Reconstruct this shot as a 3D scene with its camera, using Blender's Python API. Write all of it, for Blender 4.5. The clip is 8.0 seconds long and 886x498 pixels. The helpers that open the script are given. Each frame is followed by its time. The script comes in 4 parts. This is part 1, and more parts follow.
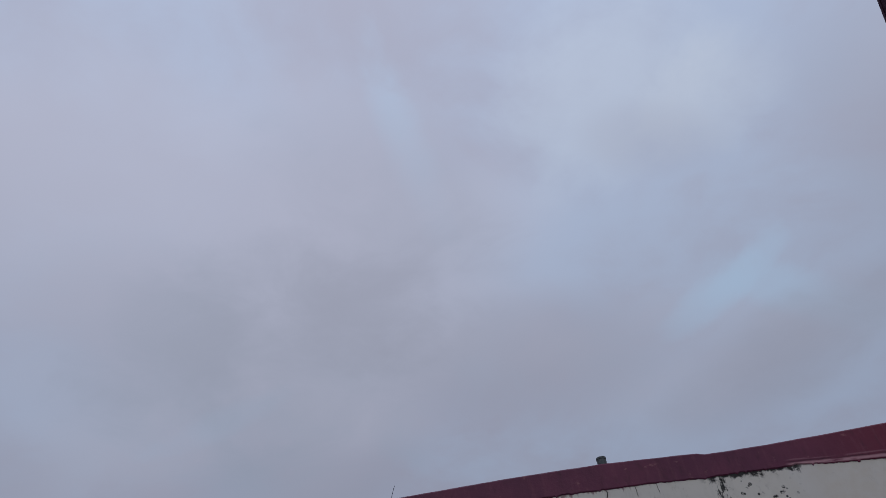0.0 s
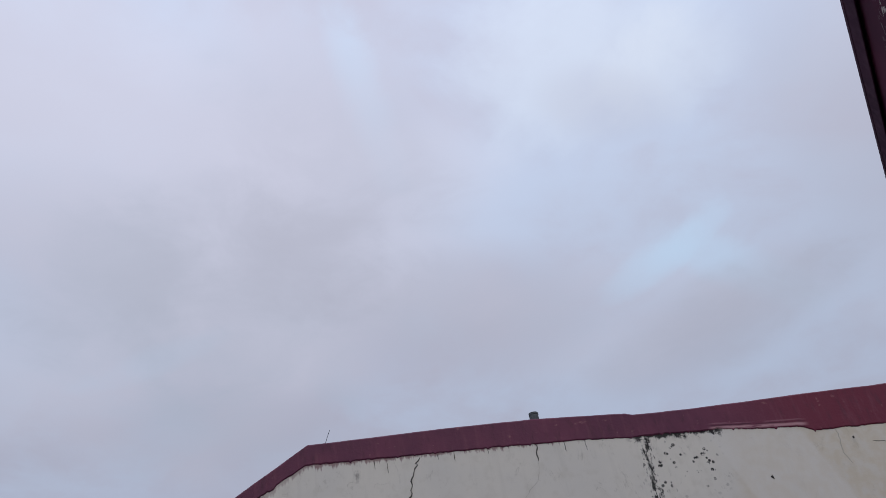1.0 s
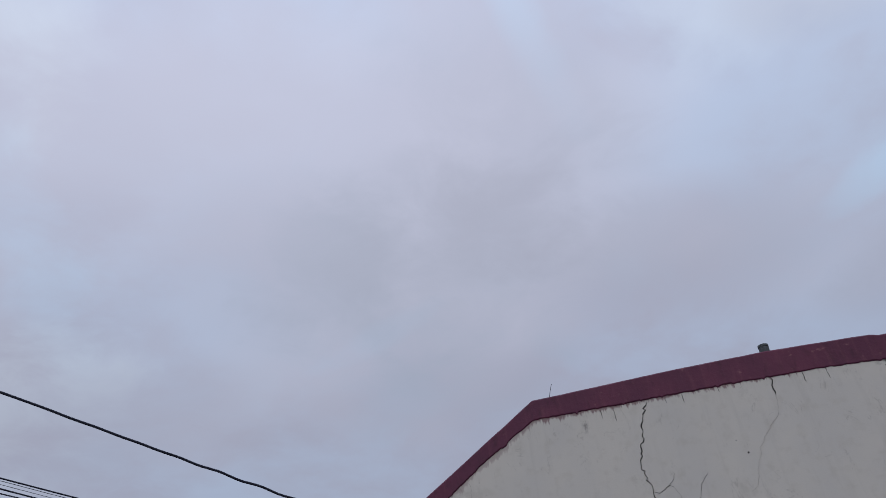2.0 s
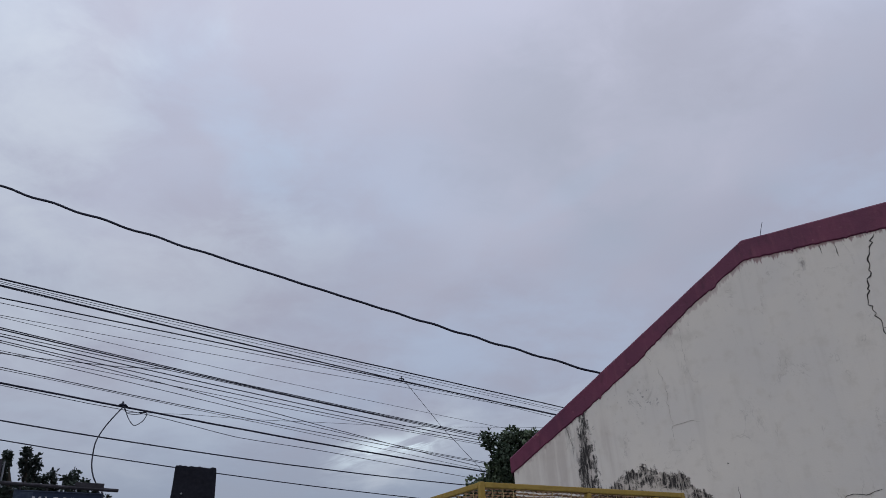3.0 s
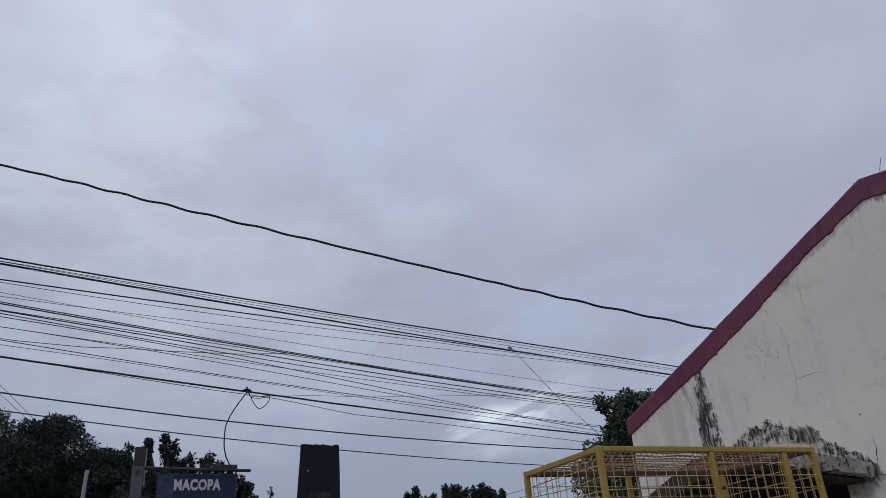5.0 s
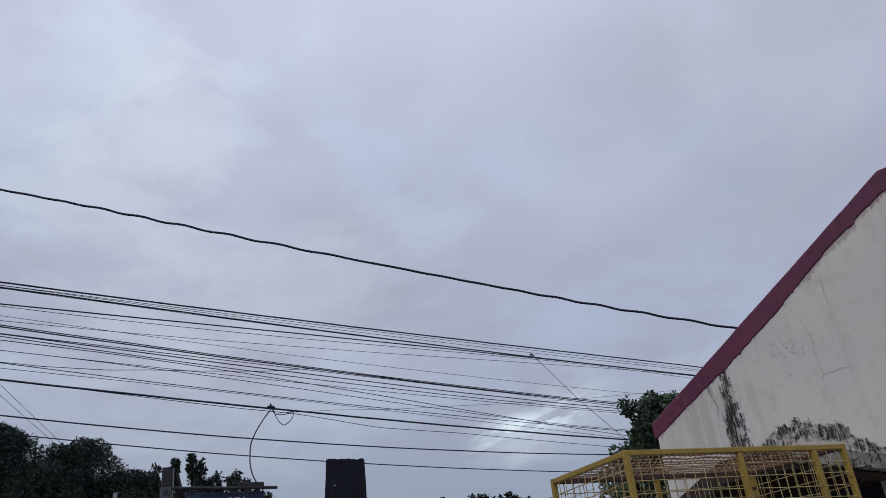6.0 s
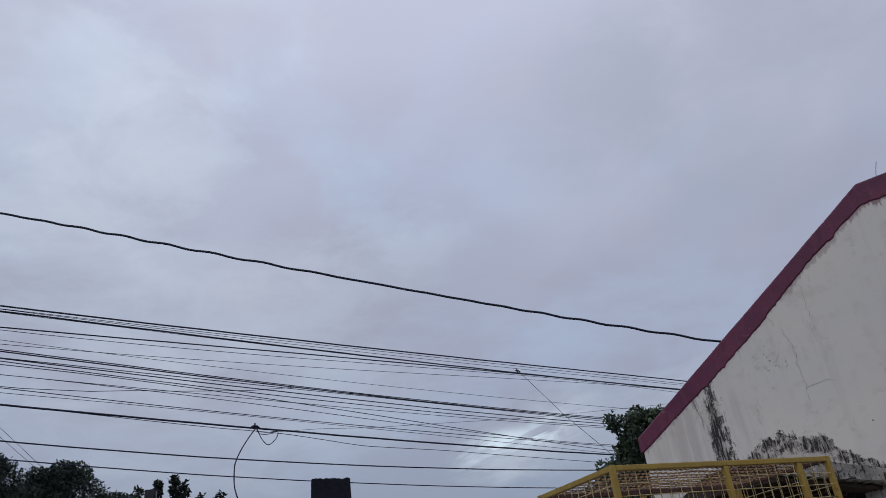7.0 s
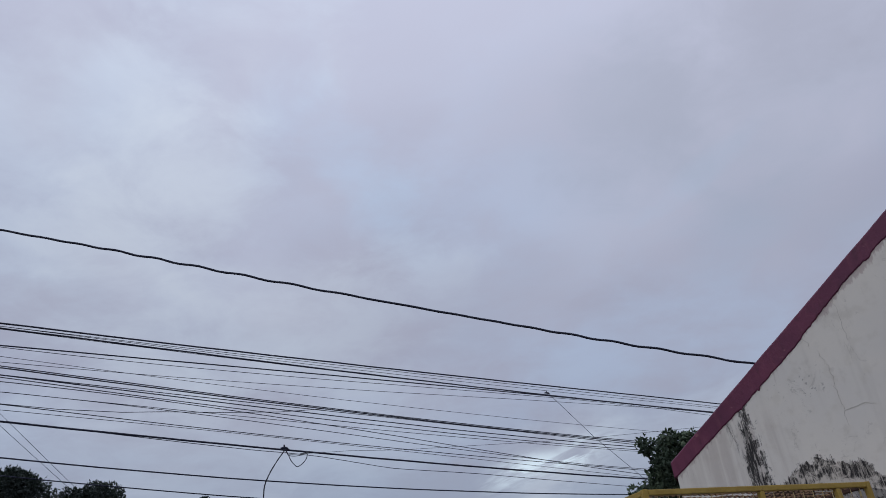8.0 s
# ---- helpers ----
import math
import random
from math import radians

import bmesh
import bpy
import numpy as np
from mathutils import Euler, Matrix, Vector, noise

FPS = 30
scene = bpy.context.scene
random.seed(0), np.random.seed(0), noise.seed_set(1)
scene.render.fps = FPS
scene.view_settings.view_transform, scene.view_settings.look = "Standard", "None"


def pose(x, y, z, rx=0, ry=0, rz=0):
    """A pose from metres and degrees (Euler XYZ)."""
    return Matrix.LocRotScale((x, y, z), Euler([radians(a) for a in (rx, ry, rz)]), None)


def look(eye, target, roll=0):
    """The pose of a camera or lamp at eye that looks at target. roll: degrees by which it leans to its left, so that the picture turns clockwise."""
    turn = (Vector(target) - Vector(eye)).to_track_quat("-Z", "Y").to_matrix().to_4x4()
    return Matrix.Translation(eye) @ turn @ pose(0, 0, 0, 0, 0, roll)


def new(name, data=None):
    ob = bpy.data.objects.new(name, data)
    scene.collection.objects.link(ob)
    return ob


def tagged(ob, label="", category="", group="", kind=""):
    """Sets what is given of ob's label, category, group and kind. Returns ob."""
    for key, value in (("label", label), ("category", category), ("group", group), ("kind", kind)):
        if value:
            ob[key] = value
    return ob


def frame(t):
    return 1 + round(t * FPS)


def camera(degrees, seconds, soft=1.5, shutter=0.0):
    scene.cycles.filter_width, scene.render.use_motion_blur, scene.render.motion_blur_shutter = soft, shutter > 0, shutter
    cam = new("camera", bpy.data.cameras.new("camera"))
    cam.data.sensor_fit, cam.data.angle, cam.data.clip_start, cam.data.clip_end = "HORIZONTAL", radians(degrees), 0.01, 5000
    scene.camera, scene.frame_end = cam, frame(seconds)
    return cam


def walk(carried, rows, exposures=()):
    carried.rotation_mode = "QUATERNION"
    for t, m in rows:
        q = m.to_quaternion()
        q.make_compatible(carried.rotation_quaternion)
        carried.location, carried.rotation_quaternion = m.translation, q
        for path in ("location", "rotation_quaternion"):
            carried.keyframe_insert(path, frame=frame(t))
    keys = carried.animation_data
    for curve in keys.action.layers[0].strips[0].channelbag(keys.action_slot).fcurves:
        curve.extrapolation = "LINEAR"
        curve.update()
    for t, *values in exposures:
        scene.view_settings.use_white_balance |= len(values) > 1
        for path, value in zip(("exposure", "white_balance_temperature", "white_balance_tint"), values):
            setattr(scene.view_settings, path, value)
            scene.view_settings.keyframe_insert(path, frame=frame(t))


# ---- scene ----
cam = camera(59.87, 8.0, soft=0.88)
PATH = [
    (0.0, pose(0, 0, 1.60, 132.504, 8.590, -28.209)),
    (0.2, pose(0, 0, 1.60, 130.935, 8.170, -34.410)),
    (0.3, pose(0, 0, 1.60, 130.224, 8.657, -36.649)),
    (0.5, pose(0, 0, 1.60, 129.425, 8.736, -38.856)),
    (0.6, pose(0, 0, 1.60, 128.934, 8.676, -38.879)),
    (0.8, pose(0, 0, 1.60, 128.271, 8.546, -36.982)),
    (1.0, pose(0, 0, 1.60, 128.134, 8.220, -33.651)),
    (1.5, pose(0, 0, 1.60, 127.712, 7.060, -24.769)),
    (2.0, pose(0, 0, 1.60, 126.991, 6.236, -16.623)),
    (2.2, pose(0, 0, 1.60, 125.445, 4.952, -12.450)),
    (3.3, pose(0, 0, 1.60, 114.653, 2.686, 0.100)),
    (3.5, pose(0, 0, 1.60, 113.647, 2.455, 1.106)),
    (4.0, pose(0, 0, 1.60, 116.928, 2.506, 4.689)),
    (4.5, pose(0, 0, 1.60, 116.078, 3.125, 7.408)),
    (4.7, pose(0, 0, 1.60, 115.698, 3.532, 7.056)),
    (5.8, pose(0, 0, 1.60, 115.826, 5.196, 8.523)),
    (6.0, pose(0, 0, 1.60, 116.567, 5.485, 9.125)),
    (6.5, pose(0, 0, 1.60, 117.526, 6.116, 8.711)),
    (7.0, pose(0, 0, 1.60, 117.713, 6.468, 8.322)),
    (7.5, pose(0, 0, 1.60, 117.416, 6.573, 8.726)),
    (8.0, pose(0, 0, 1.60, 119.504, 5.656, 10.299)),
]
walk(cam, PATH, exposures=[
    (0.0, -0.36, 6380, 10), (0.3, -0.22, 6500, 10), (0.6, -0.04, 6600, 10), (1.0, 0.15, 6640, 10), (1.5, -0.06, 6430, 10), (2.2, 0.0, 6500, 10), (3.3, 0.10, 6600, 10), (3.5, 0.20, 6620, 10),
    (4.0, 0.07, 6480, 10), (4.5, 0.05, 6500, 10), (6.0, 0.11, 6530, 10), (6.5, 0.0, 6450, 10), (7.0, 0.0, 6420, 10), (8.0, 0.01, 6420, 10),
])

# ---- node expressions ----


class Graph:
    """Short forms for the nodes of one tree."""

    def __init__(self, tree):
        self.tree = tree
        self.nodes, self.links = tree.nodes, tree.links

    def put(self, socket, value):
        if isinstance(value, bpy.types.NodeSocket):
            self.links.new(value, socket)
        else:
            socket.default_value = value

    def math(self, op, a, b=0.0, c=0.0, clamp=False):
        n = self.nodes.new("ShaderNodeMath")
        n.operation, n.use_clamp = op, clamp
        for i, v in enumerate((a, b, c)):
            self.put(n.inputs[i], v)
        return n.outputs[0]

    def add(self, a, b):
        return self.math("ADD", a, b)

    def sub(self, a, b):
        return self.math("SUBTRACT", a, b)

    def mul(self, *vs):
        out = vs[0]
        for v in vs[1:]:
            out = self.math("MULTIPLY", out, v)
        return out

    def step(self, x, lo, hi, a=0.0, b=1.0):
        n = self.nodes.new("ShaderNodeMapRange")
        n.interpolation_type = "SMOOTHSTEP"
        for i, v in enumerate((x, lo, hi, a, b)):
            self.put(n.inputs[i], v)
        return n.outputs[0]

    def band(self, x, lo, hi, soft):
        """1 between lo and hi, with soft flanks."""
        return self.mul(self.step(x, lo - soft, lo + soft), self.step(x, hi - soft, hi + soft, 1.0, 0.0))

    def coords(self, kind="Object"):
        return self.nodes.new("ShaderNodeTexCoord").outputs[kind]

    def xyz(self, v):
        n = self.nodes.new("ShaderNodeSeparateXYZ")
        self.put(n.inputs[0], v)
        return n.outputs

    def vec(self, x, y, z):
        n = self.nodes.new("ShaderNodeCombineXYZ")
        for i, v in enumerate((x, y, z)):
            self.put(n.inputs[i], v)
        return n.outputs[0]

    def scaled(self, v, s):
        n = self.nodes.new("ShaderNodeMapping")
        self.put(n.inputs[0], v)
        n.inputs["Scale"].default_value = s
        return n.outputs[0]

    def noise(self, v, scale, detail=4.0, rough=0.55, distort=0.0):
        n = self.nodes.new("ShaderNodeTexNoise")
        self.put(n.inputs["Vector"], v)
        n.inputs["Scale"].default_value, n.inputs["Detail"].default_value = scale, detail
        n.inputs["Roughness"].default_value, n.inputs["Distortion"].default_value = rough, distort
        return n.outputs["Fac"]

    def cells(self, v, scale):
        n = self.nodes.new("ShaderNodeTexVoronoi")
        self.put(n.inputs["Vector"], v)
        n.inputs["Scale"].default_value = scale
        return n.outputs["Distance"]

    def mix(self, fac, a, b):
        n = self.nodes.new("ShaderNodeMix")
        n.data_type = "RGBA"
        self.put(n.inputs[0], fac)
        for i, v in ((6, a), (7, b)):
            self.put(n.inputs[i], v if isinstance(v, bpy.types.NodeSocket) else (*v, 1.0))
        return n.outputs[2]


# ---- world, sun ----
SUN_AZ, SUN_EL = 205.0, 48.0  # degrees; azimuth clockwise from +y
world = bpy.data.worlds.new("overcast_sky")
scene.world = world
world.use_nodes = True
g = Graph(world.node_tree)
g.nodes.clear()
sky = g.nodes.new("ShaderNodeTexSky")
sky.sky_type, sky.sun_disc = "NISHITA", False
sky.sun_elevation, sky.sun_rotation = radians(SUN_EL), radians(SUN_AZ)
way = g.coords("Generated")
wx, wy, wz = g.xyz(way)
flat = g.math("DIVIDE", 1.0, g.add(g.math("MAXIMUM", wz, 0.0), 0.22))
deck = g.vec(g.mul(wx, flat), g.mul(wy, flat), g.mul(wz, 0.6))
big = g.noise(deck, 0.85, 3.0, 0.5, 0.5)
mid = g.noise(deck, 2.3, 5.0, 0.55, 0.35)
fine = g.noise(deck, 6.0, 6.0, 0.6, 0.4)
cover = g.add(g.add(g.mul(big, 0.38), g.mul(mid, 0.40)), g.mul(fine, 0.22))
thick = g.step(cover, 0.40, 0.60)
tone = g.mix(thick, (0.430, 0.500, 0.655), (0.400, 0.415, 0.525))
warm = g.step(g.noise(deck, 1.1, 3.0, 0.5, 0.2), 0.48, 0.68)
tone = g.mix(g.mul(warm, 0.6), tone, (0.495, 0.515, 0.635))
# darker, bluer towards the skyline; brighter overhead
low = g.step(wz, 0.07, 0.36)
tone = g.mix(low, g.mix(g.mul(thick, 0.5), (0.272, 0.322, 0.420), (0.318, 0.356, 0.450)), tone)
# thinner and thicker places in the cloud: azimuth, elevation, half widths, lean, strength, colour
az = g.math("ARCTAN2", wx, wy)
el = g.math("ARCSINE", wz)
THIN, PALE, DULL, SLATE = (0.44, 0.57, 0.75), (0.575, 0.625, 0.71), (0.375, 0.385, 0.475), (0.365, 0.396, 0.490)
PLACES = [
    (57.0, 32.3, 3.6, 1.1, 0.22, 0.50, THIN), (61.5, 33.4, 3.4, 1.0, 0.30, 0.50, THIN), (63.5, 30.6, 4.0, 2.0, -0.8, 0.55, THIN), (33.0, 54.0, 3.5, 6.0, -1.6, 0.42, THIN), (-14.0, 35.5, 5.0, 4.5, -0.9, 0.26, THIN), (-20.5, 41.0, 4.0, 5.0, 0.6, 0.30, THIN), (-11.0, 33.5, 3.0, 2.0, 0.2, 0.28, THIN),
    (15.5, 31.0, 5.0, 1.0, 0.4, 0.25, THIN), (-29.0, 34.0, 7.5, 5.5, 0.3, 0.55, PALE), (-24.0, 47.0, 11.0, 7.0, 0.0, 0.38, PALE), (-24.0, 16.5, 15.0, 4.5, 0.1, 0.26, PALE), (-38.0, 40.0, 9.0, 9.0, 0.0, 0.38, PALE), (-35.0, 28.0, 9.0, 5.0, 0.0, 0.30, PALE), (56.0, 49.0, 10.0, 5.0, 0.0, 0.30, PALE), (66.0, 45.0, 6.0, 3.0, 0.0, 0.30, PALE),
    (-22.0, 24.0, 13.0, 5.0, 0.2, 0.48, PALE), (20.0, 36.0, 11.0, 8.0, 0.0, 0.50, SLATE), (8.0, 13.5, 8.0, 2.0, 0.2, 0.3, PALE), (-0.5, 13.6, 5.0, 2.2, 0.25, 0.5, PALE), (40.0, 33.0, 11.0, 3.6, -0.12, 0.45, DULL), (62.0, 27.5, 8.0, 2.4, 0.1, 0.60, DULL), (59.0, 44.5, 5.0, 2.4, -0.3, 0.28, DULL), (24.0, 38.0, 9.0, 4.0, 0.2, 0.28, DULL),
    (8.0, 38.0, 9.0, 5.0, 0.0, 0.25, DULL), (-8.0, 24.0, 9.0, 3.0, 0.2, 0.20, DULL), (77.0, 36.0, 6.0, 8.0, 0.0, 0.4, DULL), (20.0, 26.0, 8.0, 3.0, 0.0, 0.35, SLATE), (27.0, 45.0, 12.0, 8.0, 0.0, 0.54, DULL), (13.0, 36.0, 7.0, 5.0, 0.0, 0.25, SLATE),
]
ruffle = g.mul(g.sub(mid, 0.5), 4.5)
ruffle2 = g.mul(g.sub(fine, 0.5), 4.0)
for a0, e0, wa, we, lean, amount, colour in PLACES:
    da = g.math("DIVIDE", g.sub(az, radians(a0)), radians(wa))
    de = g.math("DIVIDE", g.sub(g.sub(el, radians(e0)), g.mul(g.sub(az, radians(a0)), lean)), radians(we))
    far = g.add(g.add(g.mul(da, da), g.mul(de, de)), g.add(ruffle, ruffle2))
    tone = g.mix(g.step(far, -0.7, 2.2, amount * 1.12, 0.0), tone, colour)
# a break in the cloud low over the street, with slanting streaks
tilt = g.sub(wz, g.mul(az, 0.21))
rim = g.noise(g.vec(g.mul(g.add(az, g.mul(wz, 0.25)), 16.0), g.mul(tilt, 95.0), 3.7), 1.0, 5.0, 0.60, 0.7)
wisp = g.mul(g.sub(mid, 0.5), 0.05)
gap = g.mul(g.band(az, -0.085, 0.050, 0.040), g.band(g.add(tilt, wisp), 0.220, 0.245, 0.017), g.step(rim, 0.38, 0.60))
tone = g.mix(gap, tone, (0.80, 0.94, 1.04))
lift = g.add(0.90, g.step(wz, 0.30, 1.0, 0.0, 0.55))
cloud = g.nodes.new("ShaderNodeBackground")
g.put(cloud.inputs[0], tone)
g.put(cloud.inputs[1], lift)
clear = g.nodes.new("ShaderNodeBackground")
g.put(clear.inputs[0], sky.outputs[0])
clear.inputs[1].default_value = 0.10
blend = g.nodes.new("ShaderNodeMixShader")
blend.inputs[0].default_value = 0.93
g.links.new(clear.outputs[0], blend.inputs[1])
g.links.new(cloud.outputs[0], blend.inputs[2])
out = g.nodes.new("ShaderNodeOutputWorld")
g.links.new(blend.outputs[0], out.inputs[0])

sun = new("sun", bpy.data.lights.new("sun", "SUN"))
sun.data.energy, sun.data.angle, sun.data.color = 0.55, radians(25), (1.0, 0.95, 0.88)
ux, uy = math.sin(radians(SUN_AZ)), math.cos(radians(SUN_AZ))
sun.matrix_world = look((ux * 30, uy * 30, 30 * math.tan(radians(SUN_EL))), (0, 0, 0))

# ---- materials ----


def shell(name, rough=0.8, metal=0.0, gloss=0.3):
    m = bpy.data.materials.new(name)
    m.use_nodes = True
    gr = Graph(m.node_tree)
    b = gr.nodes["Principled BSDF"]
    b.inputs["Roughness"].default_value, b.inputs["Metallic"].default_value = rough, metal
    b.inputs["Specular IOR Level"].default_value = gloss
    return m, gr, b


def bump(gr, b, height, strength, distance=0.01):
    n = gr.nodes.new("ShaderNodeBump")
    n.inputs["Strength"].default_value, n.inputs["Distance"].default_value = strength, distance
    gr.put(n.inputs["Height"], height)
    gr.links.new(n.outputs[0], b.inputs["Normal"])


def surf(name, c1, c2, rough=0.8, scale=3.0, fine=40.0, metal=0.0, relief=0.3, spots=None, cut=(0.6, 0.68), gloss=0.3):
    """A surface that varies between two colours at two scales, with spots of a third colour."""
    m, gr, b = shell(name, rough, metal, gloss)
    v = gr.coords()
    n1, n2 = gr.noise(v, scale, 5), gr.noise(v, fine, 4)
    col = gr.mix(gr.step(gr.add(gr.mul(n1, 0.65), gr.mul(n2, 0.35)), 0.36, 0.64), c1, c2)
    if spots:
        col = gr.mix(gr.step(gr.noise(v, scale * 3.1, 6, 0.65), *cut), col, spots)
    gr.put(b.inputs["Base Color"], col)
    gr.put(b.inputs["Roughness"], gr.step(n2, 0.2, 0.8, rough - 0.1, min(1.0, rough + 0.1)))
    bump(gr, b, n2, relief, 0.006)
    return m


def wall_paint():
    """Cream render, with grey runs, algae and speckle, in the wall's own u (x) and z."""
    m, gr, b = shell("cream_wall_render", 0.9)
    v = gr.coords()
    u, _, z = gr.xyz(v)
    n1, n2, n3 = gr.noise(v, 0.9, 5), gr.noise(v, 7.0, 5), gr.noise(v, 60.0, 3)
    col = gr.mix(gr.step(n1, 0.35, 0.65), (0.685, 0.645, 0.580), (0.64, 0.61, 0.565))
    col = gr.mix(gr.mul(gr.step(n2, 0.5, 0.72), 0.4), col, (0.555, 0.515, 0.45))
    # faint wide vertical runs
    runs = gr.noise(gr.scaled(v, (7.0, 1.0, 0.45)), 1.0, 5, 0.65)
    col = gr.mix(gr.mul(gr.step(runs, 0.52, 0.75), 0.22), col, (0.46, 0.43, 0.39))
    rub = gr.noise(gr.scaled(v, (3.0, 1.0, 2.2)), 1.0, 7, 0.7)
    col = gr.mix(gr.mul(gr.step(rub, 0.55, 0.68), 0.40), col, (0.50, 0.465, 0.41))
    thread = gr.math("ABSOLUTE", gr.sub(gr.noise(gr.scaled(v, (2.6, 1.0, 1.5)), 1.0, 5, 0.6, 0.8), 0.5))
    col = gr.mix(gr.mul(gr.step(thread, 0.010, 0.003), gr.step(rub, 0.50, 0.60), 0.28), col, (0.30, 0.27, 0.24))
    # the old, tanned stretch at the far right
    tan = gr.mul(gr.step(gr.add(u, gr.mul(n1, 0.8)), 5.0, 5.4), gr.step(n2, 0.36, 0.6, 0.35, 0.9))
    col = gr.mix(gr.mul(tan, 0.55), col, (0.58, 0.48, 0.34))
    lean = gr.add(u, gr.mul(z, 0.35))
    col = gr.mix(gr.mul(gr.step(lean, 6.25, 6.32), gr.step(lean, 7.35, 7.45, 1.0, 0.0), 0.5), col, (0.70, 0.67, 0.63))
    # short thin drips under the red band
    edge = gr.add(5.02, gr.mul(gr.math("MINIMUM", u, 0.0), 0.635))
    under = gr.sub(edge, z)
    drip = gr.noise(gr.scaled(v, (24.0, 1.0, 0.6)), 1.0, 4, 0.65)
    length = gr.noise(gr.scaled(v, (9.0, 1.0, 0.0)), 1.0, 2)
    reach = gr.step(gr.sub(under, gr.mul(gr.sub(length, 0.42), 1.0)), -0.08, 0.05, 1.0, 0.0)
    col = gr.mix(gr.mul(gr.step(drip, 0.60, 0.74), reach, 0.55), col, (0.20, 0.13, 0.12))
    # maroon paint feathered and run below the band
    runny = gr.add(gr.sub(under, 0.0), gr.mul(gr.sub(gr.add(gr.mul(drip, 0.55), gr.mul(gr.noise(v, 6.0, 4, 0.6), 0.45)), 0.5), -0.42))
    col = gr.mix(gr.mul(gr.step(runny, 0.015, -0.025), gr.step(under, 0.16, 0.10), gr.step(u, -0.3, 0.1, 0.35, 0.7)), col, (0.17, 0.050, 0.068))
    # black algae: a tall run, the growth over the canopy, speckled patches under the band
    streak = gr.noise(gr.scaled(v, (34.0, 1.0, 4.2)), 1.0, 6, 0.72, 0.4)
    broad = gr.noise(gr.scaled(v, (12.0, 1.0, 2.0)), 1.0, 5, 0.65, 0.3)
    wob = gr.mul(gr.sub(gr.noise(v, 2.3, 4), 0.5), 0.16)
    side = gr.math("ABSOLUTE", gr.add(gr.add(u, wob), gr.add(2.00, gr.mul(gr.sub(z, 3.0), -0.035))))
    core = gr.sub(1.0, gr.math("DIVIDE", side, gr.step(z, 2.3, 3.5, 0.30, 0.10)))
    tall = gr.add(gr.mul(core, 0.75), gr.mul(gr.sub(gr.add(gr.mul(streak, 0.65), gr.mul(broad, 0.35)), 0.5), 2.6))
    tall = gr.mul(gr.step(gr.add(tall, gr.mul(gr.sub(gr.noise(v, 11.0, 5, 0.7, 0.5), 0.5), 1.6)), 0.20, 0.54), gr.step(core, -0.9, 0.1), gr.step(z, 3.80, 3.88, 1.0, 0.0))
    pale = gr.mul(gr.band(u, -2.70, -1.65, 0.25), gr.band(z, 2.4, 3.6, 0.2), gr.step(runs, 0.40, 0.62))
    crest = gr.add(gr.sub(3.12, gr.mul(gr.math("POWER", gr.math("ABSOLUTE", gr.add(u, 1.42)), 1.75), 0.78)), gr.mul(gr.sub(z, 0.0), -1.0))
    crest = gr.add(crest, gr.add(gr.mul(gr.sub(streak, 0.5), 0.13), gr.mul(gr.sub(gr.noise(v, 5.5, 5, 0.65, 0.6), 0.5), 0.34)))
    grow = gr.mul(gr.step(crest, 0.0, 0.035), gr.band(u, -1.88, -0.57, 0.05), gr.step(z, 2.3, 2.4))
    dense = gr.add(gr.step(crest, 0.02, 0.30, 0.80, 0.24), gr.mul(gr.sub(gr.add(gr.mul(streak, 0.6), gr.mul(n2, 0.4)), 0.5), 3.6))
    moss = gr.mul(grow, gr.step(gr.add(dense, gr.mul(gr.sub(gr.noise(v, 13.0, 6, 0.7, 0.8), 0.5), 2.4)), 0.25, 0.80, 0.05, 1.0))
    stroke = gr.step(gr.noise(gr.scaled(v, (55.0, 1.0, 5.0)), 1.0, 5, 0.7, 0.6), 0.38, 0.52, 0.42, 1.0)
    moss, tall = gr.mul(moss, stroke), gr.mul(tall, stroke)
    fleck = gr.mul(gr.band(gr.add(u, wob), -1.60, -1.08, 0.15), gr.band(z, 3.50, 3.95, 0.12), gr.step(gr.noise(v, 2.2, 3), 0.44, 0.56), gr.step(gr.noise(v, 21.0, 3, 0.6, 0.4), 0.60, 0.66))
    thin = gr.mul(gr.band(gr.add(gr.add(u, gr.mul(z, 0.25)), gr.mul(wob, 0.5)), -1.305, -1.245, 0.03), gr.band(z, 3.30, 3.66, 0.08), gr.step(streak, 0.40, 0.62))
    spot = gr.mul(gr.step(gr.cells(v, 17.0), 0.40, 0.28), gr.step(gr.noise(v, 5.0, 3, 0.6), 0.50, 0.56))
    zone = gr.mul(gr.band(gr.add(u, wob), 3.70, 4.58, 0.1), gr.band(z, 4.30, 4.95, 0.16), gr.step(broad, 0.36, 0.48))
    axis = gr.math("ABSOLUTE", gr.sub(gr.add(gr.add(u, wob), gr.mul(gr.sub(4.9, z), 0.12)), 3.80))
    tail = gr.add(gr.sub(0.75, gr.math("DIVIDE", axis, 0.20)), gr.mul(gr.sub(gr.add(gr.mul(streak, 0.5), gr.mul(gr.noise(v, 9.0, 5, 0.7, 0.5), 0.5)), 0.5), 4.2))
    tail = gr.mul(gr.step(tail, 0.55, 0.85), gr.step(axis, 0.3, 0.2), gr.band(z, 3.4, 5.0, 0.05))
    hem = gr.sub(gr.add(4.975, gr.mul(gr.sub(u, 3.7), -0.012)), z)
